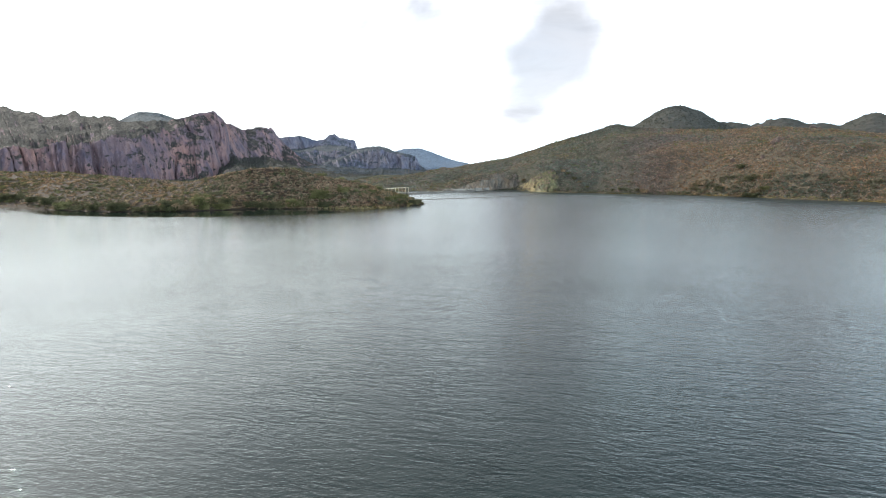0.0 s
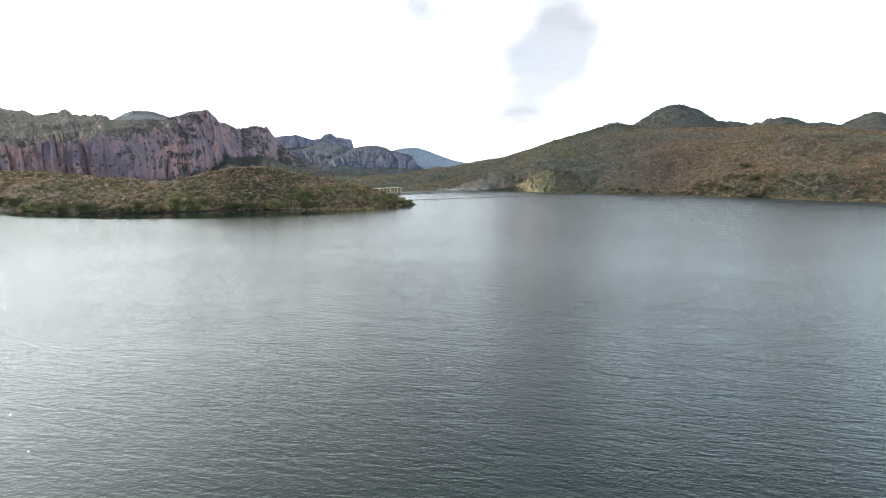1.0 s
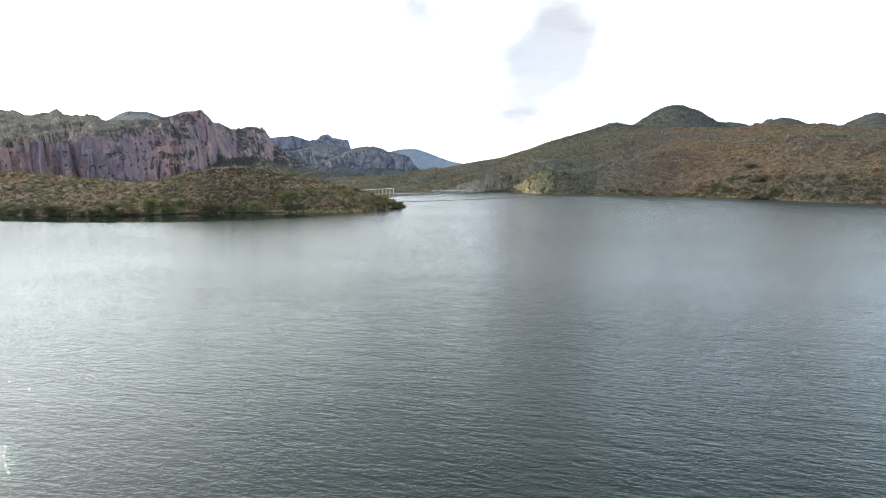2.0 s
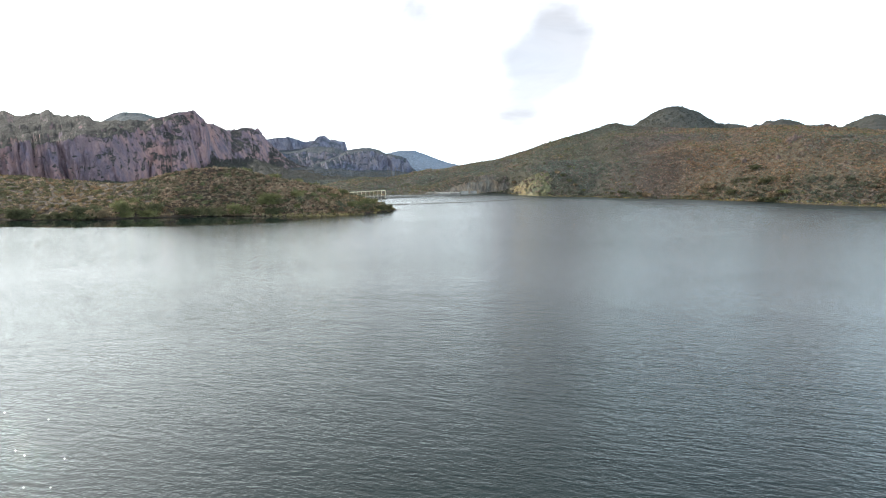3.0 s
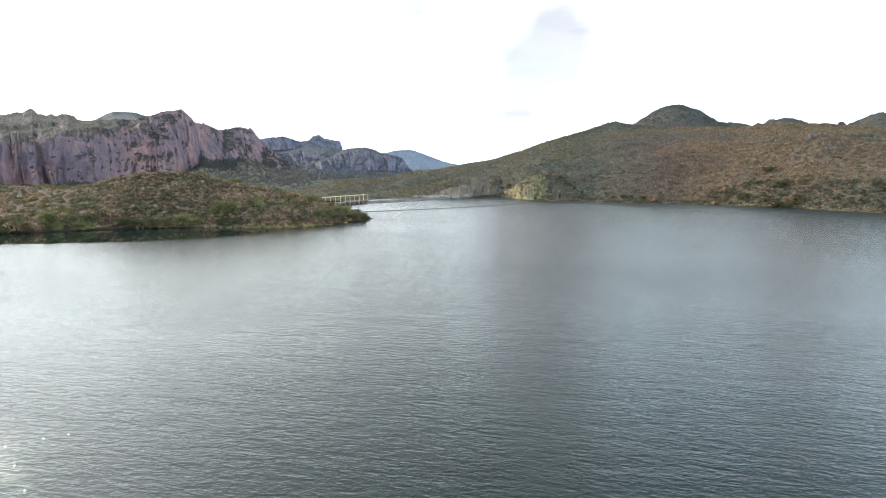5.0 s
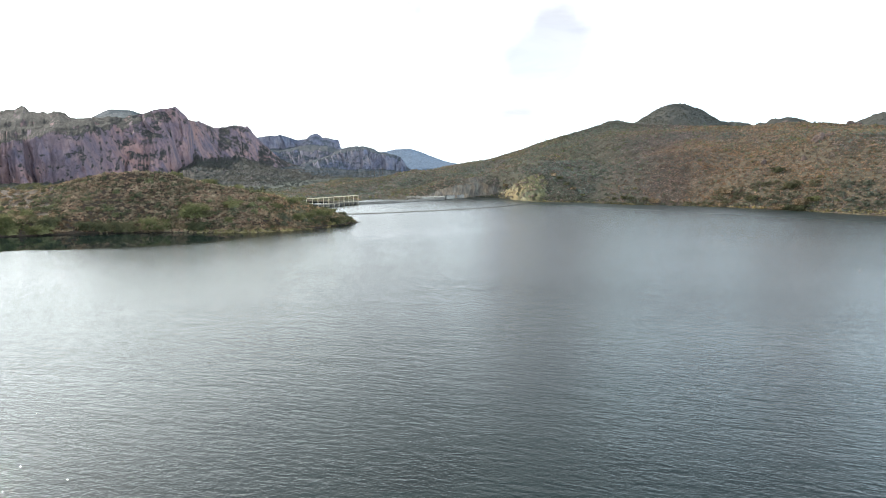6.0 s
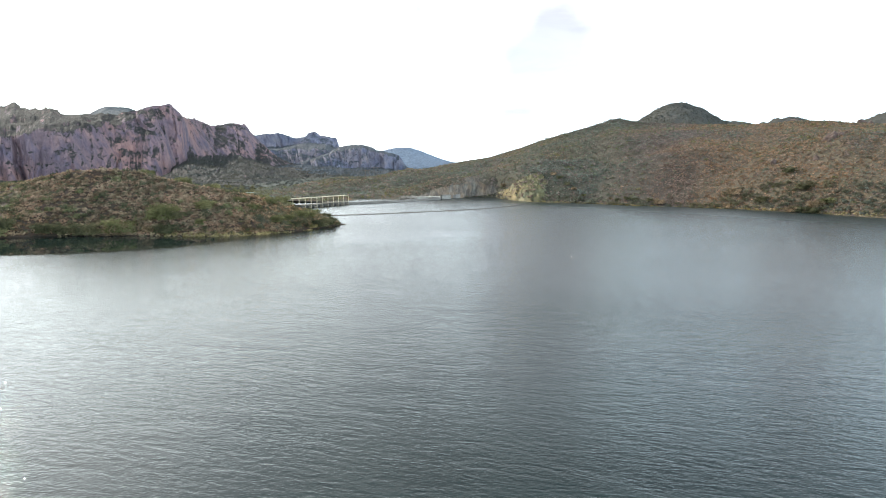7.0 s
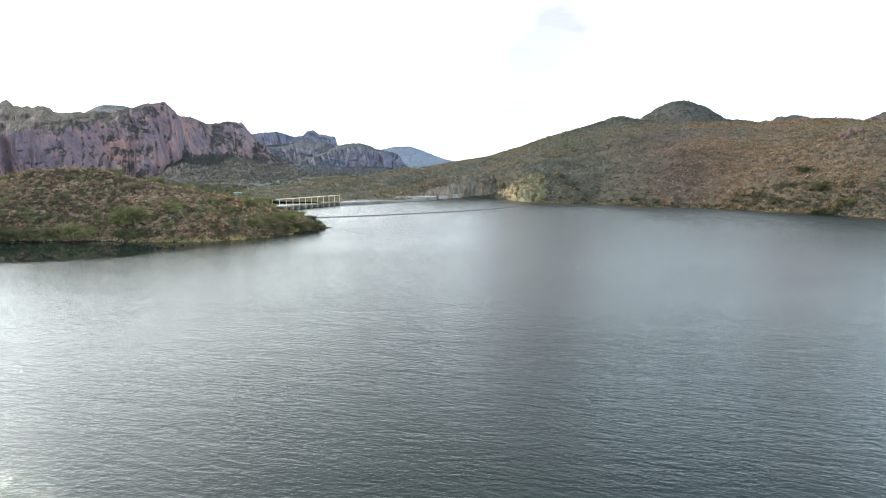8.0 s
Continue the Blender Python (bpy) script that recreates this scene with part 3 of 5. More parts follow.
CLIFF_3 = [(-979.7, 1000, 120.6), (-825.2, 1040, 110), (-779.8, 1060, 126.3), (-772.6, 1066.9, 128.9), (-765.2, 1073.7, 122.7), (-732.8, 1080.6, 120.3), (-725, 1087.4, 111.9), (-698.4, 1094.3, 115.5), (-686.9, 1101.1, 120.1), (-677.2, 1108, 125.8), (-656.8, 1093.5, 114.3), (-613, 1079, 108), (-589.5, 1064.5, 109.7), (-565.4, 1050, 99.7), (-541.3, 1057, 100.2), (-504.8, 1064, 100.7), (-475.5, 1071, 105.1), (-449.7, 1078, 113.6), (-421.8, 1085, 119.1), (-414.8, 1093.3, 118.9), (-408.2, 1101.7, 108.5), (-403.4, 1110, 99.9), (-469.6, 1330, 113.6), (-506.8, 1540, 113), (-473.4, 1600, 124), (-466, 1626.7, 124.2), (-461.7, 1653.3, 113.7), (-461.7, 1680, 102.7), (-456.4, 1700, 92.6), (-414.5, 1720, 48.4), (-341.9, 1720, 15.8), (-255, 1720, 1), (-195, 1720, 0.5)]

FLAT_0 = [(-1066, 1700, 112.8), (-696.6, 1700, 112.1)]
FLAT_1 = [(-1221.5, 1950, 141.2), (-1091.5, 1950, 155.4), (-1044.2, 1950, 173.4), (-1015.6, 1950, 187.7), (-987.4, 1950, 196.6), (-923.4, 1950, 194.7), (-887.4, 1950, 183.8), (-860.5, 1950, 173), (-797.7, 1950, 147.6)]

MESA_0 = [(-371.5, 1100, -1.8), (-289.6, 1150, -2.9), (-210.4, 1200, -1.7), (-128.6, 1300, 1.4)]
MESA_1 = [(-538.6, 1600, 24), (-426.4, 1700, 32.1), (-372.5, 1750, 27.4), (-307.7, 1760, 27.3), (-240.8, 1760, 22.2), (-173.9, 1760, 10.4)]
MESA_2 = [(-570.2, 1700, 67.4), (-479.1, 1780, 62.9), (-416.1, 1800, 66.6), (-383.1, 1806.7, 73.5), (-315.9, 1813.3, 70.2), (-262, 1820, 60), (-240.1, 1820, 32.6), (-179.8, 1820, 11.9)]
MESA_3 = [(-619.9, 1850, 85.6), (-518.8, 1930, 84.7), (-448, 1940, 84.9), (-384, 1943.3, 95.8), (-338.5, 1946.7, 95.8), (-284, 1950, 83.1), (-266.3, 1950, 44.7), (-192.7, 1950, 13.3)]
MESA_4 = [(-652.5, 1950, 107.5), (-559.9, 1950, 114.6), (-529.4, 1953, 114.7), (-506, 1956, 120.2), (-469.6, 1959, 122.1), (-442.8, 1962, 114.9), (-415.9, 1965, 105.9), (-388.4, 1968, 111.4), (-377.4, 1971, 124.4), (-357.4, 1974, 128.2), (-339.6, 1977, 115.5), (-291.6, 1980, 108.1), (-284.6, 1980, 85.9), (-266.7, 1980, 43.2), (-195.6, 1980, 13.2)]

DOME_0 = [(-256.2, 1200, -4), (-147.5, 1250, -4), (-31.7, 1400, -3)]
DOME_1 = [(-340.9, 1600, 16), (-252.5, 1620, 18.9), (-163, 1650, 17.1), (-87, 1700, 15.4), (-30.3, 1700, 8.8)]
DOME_2 = [(-351.3, 1650, 25.3), (-289.8, 1660, 42.4), (-251.4, 1670, 59.7), (-228.5, 1677.1, 66.1), (-197.4, 1684.3, 72.6), (-166.2, 1691.4, 69.6), (-134.9, 1698.6, 58.6), (-99.9, 1705.7, 50.7), (-79.3, 1712.9, 41.1), (-65, 1720, 21.8), (-30.7, 1720, 8.7)]
DOME_3 = [(-374.6, 1760, 27.4), (-307.1, 1760, 47.2), (-273.4, 1760, 60.3), (-248, 1760, 75.1), (-206.2, 1760, 81.6), (-172.9, 1760, 78.2), (-139.7, 1760, 65), (-106.4, 1760, 58.3), (-81.4, 1760, 51.7), (-69.8, 1760, 33.5), (-53.2, 1760, 16.8), (-31.4, 1760, 8.5)]

BLUE_0 = [(-630.4, 3600, -3.7), (399, 3600, -5.8)]
BLUE_1 = [(-647, 3700, 27.1), (-154, 3700, 26.1), (-48.3, 3700, 32.9), (57.4, 3700, 22.2), (198.3, 3700, 25.4), (409.8, 3700, 11.1)]
BLUE_2 = [(-733.4, 4200, 71.8), (-493, 4200, 118.7), (-333.3, 4200, 138), (-273.3, 4200, 153.6), (-153.9, 4200, 153.4), (-54.5, 4200, 121.7), (65.1, 4200, 78.2), (205, 4200, 46.3), (345.1, 4200, 22.2), (465.2, 4200, 10.1)]


# the lake bed and valley floor, one sheet out to the horizon
ang = np.linspace(0, 2 * math.pi, 181)[:-1]
rad = np.array([0, 150, 300, 420, 520, 560, 600, 640, 700, 800, 1000, 1300, 1700, 2200, 3000, 3900, 4700])
gx, gy = MID[0] + np.outer(np.sin(ang), rad), MID[1] + np.outer(np.cos(ang), rad)
gz = np.interp(rad, [0, 520, 640, 1000, 4700], [-6, -6, 0.6, 2, 2])[None, :] + np.clip((rad - 560) / 600, 0, 1)[None, :] * 1.2 * fbm(gx / 90, gy / 90, 3, 3)
n_a, n_r = len(ang), len(rad)
ii, jj = np.meshgrid(np.arange(n_a), np.arange(n_r - 1), indexing="ij")
gf = np.stack([ii * n_r + jj, ((ii + 1) % n_a) * n_r + jj, ((ii + 1) % n_a) * n_r + jj + 1, ii * n_r + jj + 1], -1).reshape(-1, 4)
tagged(mesh_object("ground", np.stack([gx, gy, gz], -1).reshape(-1, 3), gf, VALLEY, smooth=True), "scrub-covered desert valley floor and lake bed", "ground", kind="structure")

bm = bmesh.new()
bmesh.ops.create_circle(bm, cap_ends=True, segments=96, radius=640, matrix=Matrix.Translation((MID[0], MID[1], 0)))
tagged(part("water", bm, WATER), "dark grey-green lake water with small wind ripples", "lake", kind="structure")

PEN = landform("peninsula_hill", [PEN_0, PEN_1, PEN_2, PEN_3, PEN_4], (-62, -3.6), 700, [16, 40, 16, 8], PEN_SOIL, [0.3, 0.5, 0.5, 0.5, 0.3], 14, soften=4, ease_v=3, seed=2,
               label="low red-brown peninsula hill dotted with desert scrub", category="hill")
HILL = landform("shore_hill", [HILL_0, HILL_1, HILL_2, HILL_3], (-21, 62), 900, [26, 33, 39, 9], HILL_SOIL, [0.4, 2.2, 4.0, 0.8, 1], 42, [0.5, 1.5, 0.5, 0.2, 0], (160, -2), 3, 3, seed=7, swells=[(152, 455, 5.5, 22), (170, 492, 4.5, 24), (118, 480, -4, 20), (138, 515, -4, 20), (198, 440, -5, 17), (215, 470, -4, 20), (232, 415, 4.5, 16), (100, 520, 3, 22), (190, 560, 4, 25)],
                label="long brown scrub-covered hill rising from the lake shore", category="hill")
PEAK = landform("cone_mountain", [PEAK_0, PEAK_1], (12, 29), 260, [60, 14], FAR_SOIL, [3, 1.5, 2], 60, behind=(300, 0), soften=2, seed=11, crag=1.5,
                label="rounded green-brown mountain behind the shore hill", category="mountain")
RIDGE = landform("knob_ridge", [RIDGE_0, RIDGE_1], (21, 56), 360, [60, 14], FAR_SOIL, [3, 2.0, 2], 60, behind=(300, 0), soften=1, seed=13, crag=2.5,
                 label="far brown ridge with rocky knobs", category="mountain")
CLIFF = landform("cliff_mountain", [CLIFF_0, CLIFF_1, CLIFF_2, CLIFF_3], (-48, -7.5), 850, [24, 90, 40, 8], RED_CLIFF, [1, 6, 9, 3, 2], 60, [0, 56, 50, 14, 0], (350, 0), 1, 1, seed=17, crag=2.0,
                 columns=1.0, label="red-brown cliff mountain with fluted rock walls and scrub slopes", category="mountain")
landform("flat_mountain", [FLAT_0, FLAT_1], (-33, -21), 160, [40, 8], HAZE_GREY_ROCK, [2, 1.5, 2], 80, behind=(300, 0), soften=1, seed=19,
                label="distant flat-topped mountain tinted blue-grey with haze", category="mountain")
MESA = landform("mesa", [MESA_0, MESA_1, MESA_2, MESA_3, MESA_4], (-19.5, -5), 340, [24, 40, 8, 30, 6], HAZED_GREY_CLIFF, [2, 4, 3, 3, 1, 2], 70, [0, 40, 40, 30, 9, 0], (300, 0), 1, 1, seed=23, crag=2.6,
                columns=0.8, label="grey mesa tinted blue with haze, with a rounded butte on top", category="mountain")
DOME = landform("rock_dome", [DOME_0, DOME_1, DOME_2, DOME_3], (-12.5, -0.8), 300, [20, 44, 10, 6], HAZED_GREY_CLIFF, [2, 4, 2, 1, 2], 60, [0, 36, 34, 8, 0], (250, 0), 1, 1, seed=29, crag=2.2,
                columns=0.8, label="grey-tan domed rock bluff with a fluted face", category="mountain")
landform("haze_blue_mountain", [BLUE_0, BLUE_1, BLUE_2], (-10.5, 6.5), 220, [10, 40, 8], HAZE_BLUE_ROCK, [2, 4, 3, 2], 160, behind=(400, 0), soften=1, seed=31, crag=1.0,
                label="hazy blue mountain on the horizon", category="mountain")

# ---- rock faces proud of the shore hill ----
def set_off(line, metres, up):
    """A line moved towards the middle point and raised."""
    out = []
    for x, y, z in line:
        d = math.hypot(x - MID[0], y - MID[1])
        out.append((x - (x - MID[0]) / d * metres, y - (y - MID[1]) / d * metres, z + up))
    return out


QUARRY_ROCK = cliff_rock("quarry_rock", (0.158, 0.136, 0.106), (0.250, 0.222, 0.175), (0.104, 0.088, 0.072), (0.094, 0.086, 0.058), 0.2, 0.42, 0.72)
BLUFF_ROCK = cliff_rock("bluff_rock", (0.185, 0.168, 0.094), (0.300, 0.276, 0.172), (0.118, 0.104, 0.062), (0.112, 0.110, 0.056), 0.14, 0.46, 0.76)
QUARRY_TOP = [(-4, 472, 2.2), (5, 476, 4.5), (15, 482, 8.0), (25, 488, 10.8), (35, 492, 13.0), (48, 496, 14.0), (58, 496, 13.5), (66, 490, 11.0)]
BLUFF_TOP = [(58, 490, 2.5), (65, 476, 6.0), (71, 467, 10.0), (78, 462, 14.0), (86, 459, 16.0), (92, 456, 13.5), (98, 448, 8.0), (106, 440, 2.0)]
QUARRY = landform("quarry_face", [set_off(HILL_0, -1.0, 0), set_off(QUARRY_TOP, 9, -4.0), set_off(QUARRY_TOP, 1.5, 0.4)], (-1.5, 7.0), 220, [16, 30, 6], QUARRY_ROCK,
         [0.3, 1.2, 0.8, 0.2], 4, [0.2, 1.0, 0.6, 0], (10, 5), 3, 1, seed=41, label="tan blasted rock face above the dam abutment", category="rock face", sink=3, taper=0.5)
BLUFF = landform("pale_bluff", [set_off(HILL_0, 0.6, 0), set_off(BLUFF_TOP, 12, -6.5), set_off(BLUFF_TOP, 2.0, 0.5)], (5.6, 12.2), 190, [16, 34, 8], BLUFF_ROCK,
         [0.3, 1.6, 1.1, 0.2], 4, [0.3, 0.9, 0.6, 0], (9, 4), 3, 1, seed=43, label="pale yellow rock bluff standing in the lake shore", category="rock face", sink=3, taper=0.5)


# ---- plants ----
rng = np.random.default_rng(5)


def height_on(P, x, y):
    a0 = np.arctan2(P[0, 0, 0] - MID[0], P[0, 0, 1] - MID[1])
    a1 = np.arctan2(P[-1, 0, 0] - MID[0], P[-1, 0, 1] - MID[1])
    a = math.atan2(x - MID[0], y - MID[1])
    i = int(np.clip(round((a - a0) / (a1 - a0) * (P.shape[0] - 1)), 0, P.shape[0] - 1))
    return float(np.interp(math.hypot(x - MID[0], y - MID[1]), np.hypot(P[i, :, 0] - MID[0], P[i, :, 1] - MID[1]), P[i, :, 2]))


def strewn(P, n, rows, cols=(0.0, 1.0), lowest=0.35, clump=0.0, seed=0, where=None):
    """n places on a landform, even by area; clump: how strongly they gather in patches; where: a weight by place."""
    i0, i1 = int(cols[0] * (P.shape[0] - 2)), int(cols[1] * (P.shape[0] - 2))
    Q = P[i0:i1 + 1, rows[0]:rows[1] + 1]
    a, b, c = Q[:-1, :-1], Q[1:, :-1], Q[:-1, 1:]
    area = np.linalg.norm(np.cross(b - a, c - a), axis=-1)
    if clump:
        area = area * np.clip(0.5 + clump * fbm(a[..., 0] / 22, a[..., 1] / 22, 3, seed), 0.03, 2)
    if where:
        area = area * where(a[..., 0], a[..., 1], a[..., 2])
    w = (area / area.sum()).ravel()
    pick = rng.choice(len(w), n, p=w)
    i, j = pick // area.shape[1], pick % area.shape[1]
    u, v = rng.random((2, n, 1))
    p = a[i, j] + u * (b[i, j] - a[i, j]) + v * (c[i, j] - a[i, j])
    return p[p[:, 2] > lowest]


def flank_of(x, y):
    return np.degrees(np.arctan2(x - MID[0], y - MID[1])) + 1.6 * fbm(x / 40, y / 40, 3, 77)


def green_flank(x, y, z):
    a = flank_of(x, y)
    return 0.10 + np.clip((18.2 - a) / 2.0, 0, 1) + 0.55 * np.clip((z - 30) / 7, 0, 1) + 0.35 * np.clip((a - 24) / 4, 0, 1)


def tan_flank(x, y, z):
    return 0.06 + np.clip((flank_of(x, y) - 22.0) / 2.0, 0, 1)


def grey_flank(x, y, z):
    return 0.30 + np.exp(-((flank_of(x, y) - 20.3) / 2.4) ** 2)


def clump_shape(n, leaf, seed, height=0.8, hollow=0.78):
    """A low dome of many small leaf sprays, as loose triangles about 1 m in radius."""
    g = np.random.default_rng(seed)
    d = g.normal(size=(n, 3))
    d[:, 2] = np.abs(d[:, 2])
    d /= np.linalg.norm(d, axis=1)[:, None]
    lump = 0.78 + 0.3 * np.sin(d[:, 0] * 5 + seed) * np.sin(d[:, 1] * 4 + 2 * seed) + 0.12 * g.normal(size=n)
    c = d * (lump * (hollow + (1 - hollow) * g.random(n) ** 0.5))[:, None]
    c[:, 2] = c[:, 2] * height + 0.03
    t = g.normal(size=(n, 3))
    t -= 0.5 * d * (t * d).sum(1)[:, None]
    t /= np.linalg.norm(t, axis=1)[:, None]
    s = np.cross(t, d + 0.6 * g.normal(size=(n, 3)))
    s /= np.linalg.norm(s, axis=1)[:, None]
    size = (leaf * (0.6 + 0.8 * g.random(n)))[:, None]
    tri = np.stack([c - s * size * 0.6 - t * size * 0.5, c + s * size * 0.6 - t * size * 0.5, c + t * size], 1)
    return tri


def thicket(name, places, radius, leaves, leaf, material, label, category, seed=0, height=0.8):
    """Many low shrubs as one mesh."""
    if len(places) == 0:
        return
    kinds = [clump_shape(leaves, leaf, seed + k, height) for k in range(6)]
    g = np.random.default_rng(seed)
    n = len(places)
    turn, size = g.random(n) * 2 * math.pi, radius[0] + (radius[1] - radius[0]) * g.random(n) ** 1.4
    which = g.integers(0, len(kinds), n)
    base = np.stack(kinds)[which]
    cs, sn = np.cos(turn)[:, None, None], np.sin(turn)[:, None, None]
    x = base[..., 0] * cs - base[..., 1] * sn
    y = base[..., 0] * sn + base[..., 1] * cs
    v = np.stack([x, y, base[..., 2] * (0.8 + 0.5 * g.random(n))[:, None, None]], -1) * size[:, None, None, None] + places[:, None, None, :]
    v = v.reshape(-1, 3)
    ob = mesh_object(name, v, np.arange(len(v)).reshape(-1, 3), material)
    tagged(ob, label, category, kind="stuff")


def mounds(name, places, radius, sides, rings, material, label, seed=0, height=0.75):
    """Many low rounded shrubs, each a lumpy dome, as one mesh."""
    g = np.random.default_rng(seed)
    n = len(places)
    lift = np.linspace(0, 1, rings + 1)[:-1] * (math.pi / 2)
    turn = np.arange(sides) / sides * 2 * math.pi
    tri = []
    for k in range(rings - 1):
        for i in range(sides):
            a, c = k * sides + i, k * sides + (i + 1) % sides
            tri += [(a, c, c + sides), (a, c + sides, a + sides)]
    top = rings * sides
    tri += [((rings - 1) * sides + i, (rings - 1) * sides + (i + 1) % sides, top) for i in range(sides)]
    size = radius[0] + (radius[1] - radius[0]) * g.random(n) ** 1.4
    swell = 0.72 + 0.56 * g.random((n, rings, sides))
    t = turn[None, None, :] + 0.25 * lift[None, :, None] + g.random((n, 1, 1)) * 6.28
    out = np.cos(lift)[None, :, None] * swell
    up = np.sin(lift)[None, :, None] * swell * height * (0.75 + 0.5 * g.random((n, 1, 1))) - 0.08
    v = np.stack([out * np.cos(t), out * np.sin(t), up], -1).reshape(n, -1, 3)
    apex = np.stack([0.3 * g.normal(size=n), 0.3 * g.normal(size=n), height * (0.8 + 0.45 * g.random(n))], -1)[:, None, :]
    v = np.concatenate([v, apex], 1) * size[:, None, None] + places[:, None, :]
    f = np.array(tri)[None] + (np.arange(n) * (top + 1))[:, None, None]
    tagged(mesh_object(name, v.reshape(-1, 3), f.reshape(-1, 3), material, smooth=True), label, "scrub", kind="stuff")


def boulder_shape(seed, sides=2):
    bm = bmesh.new()
    bmesh.ops.create_icosphere(bm, subdivisions=sides, radius=1.0)
    for v in bm.verts:
        k = 1 + 0.35 * noise.noise(v.co * 0.9 + Vector((seed * 3.1, 0, 0))) + 0.15 * noise.noise(v.co * 2.3 + Vector((0, seed * 1.7, 0)))
        v.co *= k
        v.co.x, v.co.y, v.co.z = round(v.co.x * 4) / 4 * 0.5 + v.co.x * 0.5, round(v.co.y * 3) / 3 * 0.4 + v.co.y * 0.6, v.co.z * 0.75
    return bm


def rubble(name, places, radius, material, label, seed=0):
    """Many stones as one mesh."""
    if len(places) == 0:
        return
    shapes = []
    for k in range(5):
        bm = boulder_shape(seed + k, 1)
        bmesh.ops.triangulate(bm, faces=bm.faces)
        bm.verts.ensure_lookup_table()
        shapes.append((np.array([v.co[:] for v in bm.verts]), np.array([[v.index for v in f.verts] for f in bm.faces])))
        bm.free()
    g = np.random.default_rng(seed)
    V, F, at = [], [], 0
    for p in places:
        v, f = shapes[g.integers(0, 5)]
        a, s = g.random() * 6.28, radius[0] + (radius[1] - radius[0]) * g.random() ** 2
        r = np.array([[math.cos(a), -math.sin(a), 0], [math.sin(a), math.cos(a), 0], [0, 0, 1]])
        V.append((v * (s * (0.7 + 0.6 * g.random(3)))) @ r.T + p)
        F.append(f + at)
        at += len(v)
    tagged(mesh_object(name, np.concatenate(V), np.concatenate(F), material), label, "rocks", kind="stuff")


def along(line, span, n, spread, z, g):
    """Places along a shore line between two bearings, spread to either side."""
    a = np.radians(span[0]) + np.radians(span[1] - span[0]) * g.random(n)
    r, _ = bearing(line, a)
    r = r + spread[0] + (spread[1] - spread[0]) * g.random(n)
    return np.stack([MID[0] + r * np.sin(a), MID[1] + r * np.cos(a), np.full(n, 0.0)], -1), z


def settle(P, pts, sink=0.0):
    return np.array([(x, y, height_on(P, x, y) - sink) for x, y, _ in pts])


def shrub(name, material, seed, leaves, label, category, leaf=0.15, height=0.85):
    """A large desert shrub: several bent stems from one foot and a ragged crown; about 1 m in radius, to be scaled."""
    g = random.Random(seed)
    thing = tagged(new(name), label, category)
    bm = bmesh.new()
    tips = []
    for k in range(7):
        a = k * 0.9 + g.random()
        p0 = Vector((0.05 * math.cos(a), 0.05 * math.sin(a), -0.12))
        p1 = Vector((0.3 * math.cos(a), 0.3 * math.sin(a), 0.3 + 0.2 * g.random()))
        p2 = p1 + Vector((0.32 * math.cos(a + 0.4), 0.32 * math.sin(a + 0.4), 0.22 * g.random()))
        rod(bm, p0, p1, 0.045, 0.028, 5)
        rod(bm, p1, p2, 0.028, 0.010, 5)
        tips += [p1, p2]
    part("stems", bm, BARK, thing)
    arr = [clump_shape(leaves, leaf, seed, height, 0.45)]
    h = np.random.default_rng(seed)
    for p in tips + [Vector((0, 0, 0.5 * height))]:
        k = clump_shape(leaves // 9, leaf * 1.6, h.integers(1, 999), 0.9, 0.3) * (0.28 + 0.16 * h.random())
        arr.append(k + np.array(p) * np.array([1.25, 1.25, 1.0]) - np.array([0, 0, 0.05]))
    v = np.concatenate(arr).reshape(-1, 3)
    mesh_object("crown", v, np.arange(len(v)).reshape(-1, 3), material, thing)
    return thing


DARK_SHRUB = shrub("mesquite_shrub", GREEN_LEAF, 3, 1100, "dark olive-green mesquite shrub on the lake bank", "shrub", 0.085)
PALE_SHRUB = shrub("paloverde_shrub", BRIGHT_LEAF, 8, 1000, "yellow-green palo verde shrub on the dry slope", "shrub", 0.08)
GREY_SHRUB = shrub("grey_shrub", GREY_LEAF, 12, 900, "grey-brown leafless shrub at the water's edge", "shrub", 0.08)
GOLD_SHRUB = shrub("golden_shrub", GOLD_LEAF, 21, 600, "golden yellow flowering shrub by the water", "shrub", 0.13, 0.7)
used = set()


def plant(proto, x, y, r, land, group):
    while height_on(land, x, y) < 0.15 and y < 700:
        y += 1.0
    m = Matrix.Translation((x, y, height_on(land, x, y))) @ Matrix.Rotation(x * 7.3 + y, 4, "Z") @ Matrix.Diagonal((r, r * 0.95, r * (0.9 + 0.15 * math.sin(x * 3 + y)), 1))
    ob = copy_thing(proto, Matrix.Identity(4)) if proto in used else proto
    used.add(proto)
    ob.matrix_basis = m
    ob["group"] = group


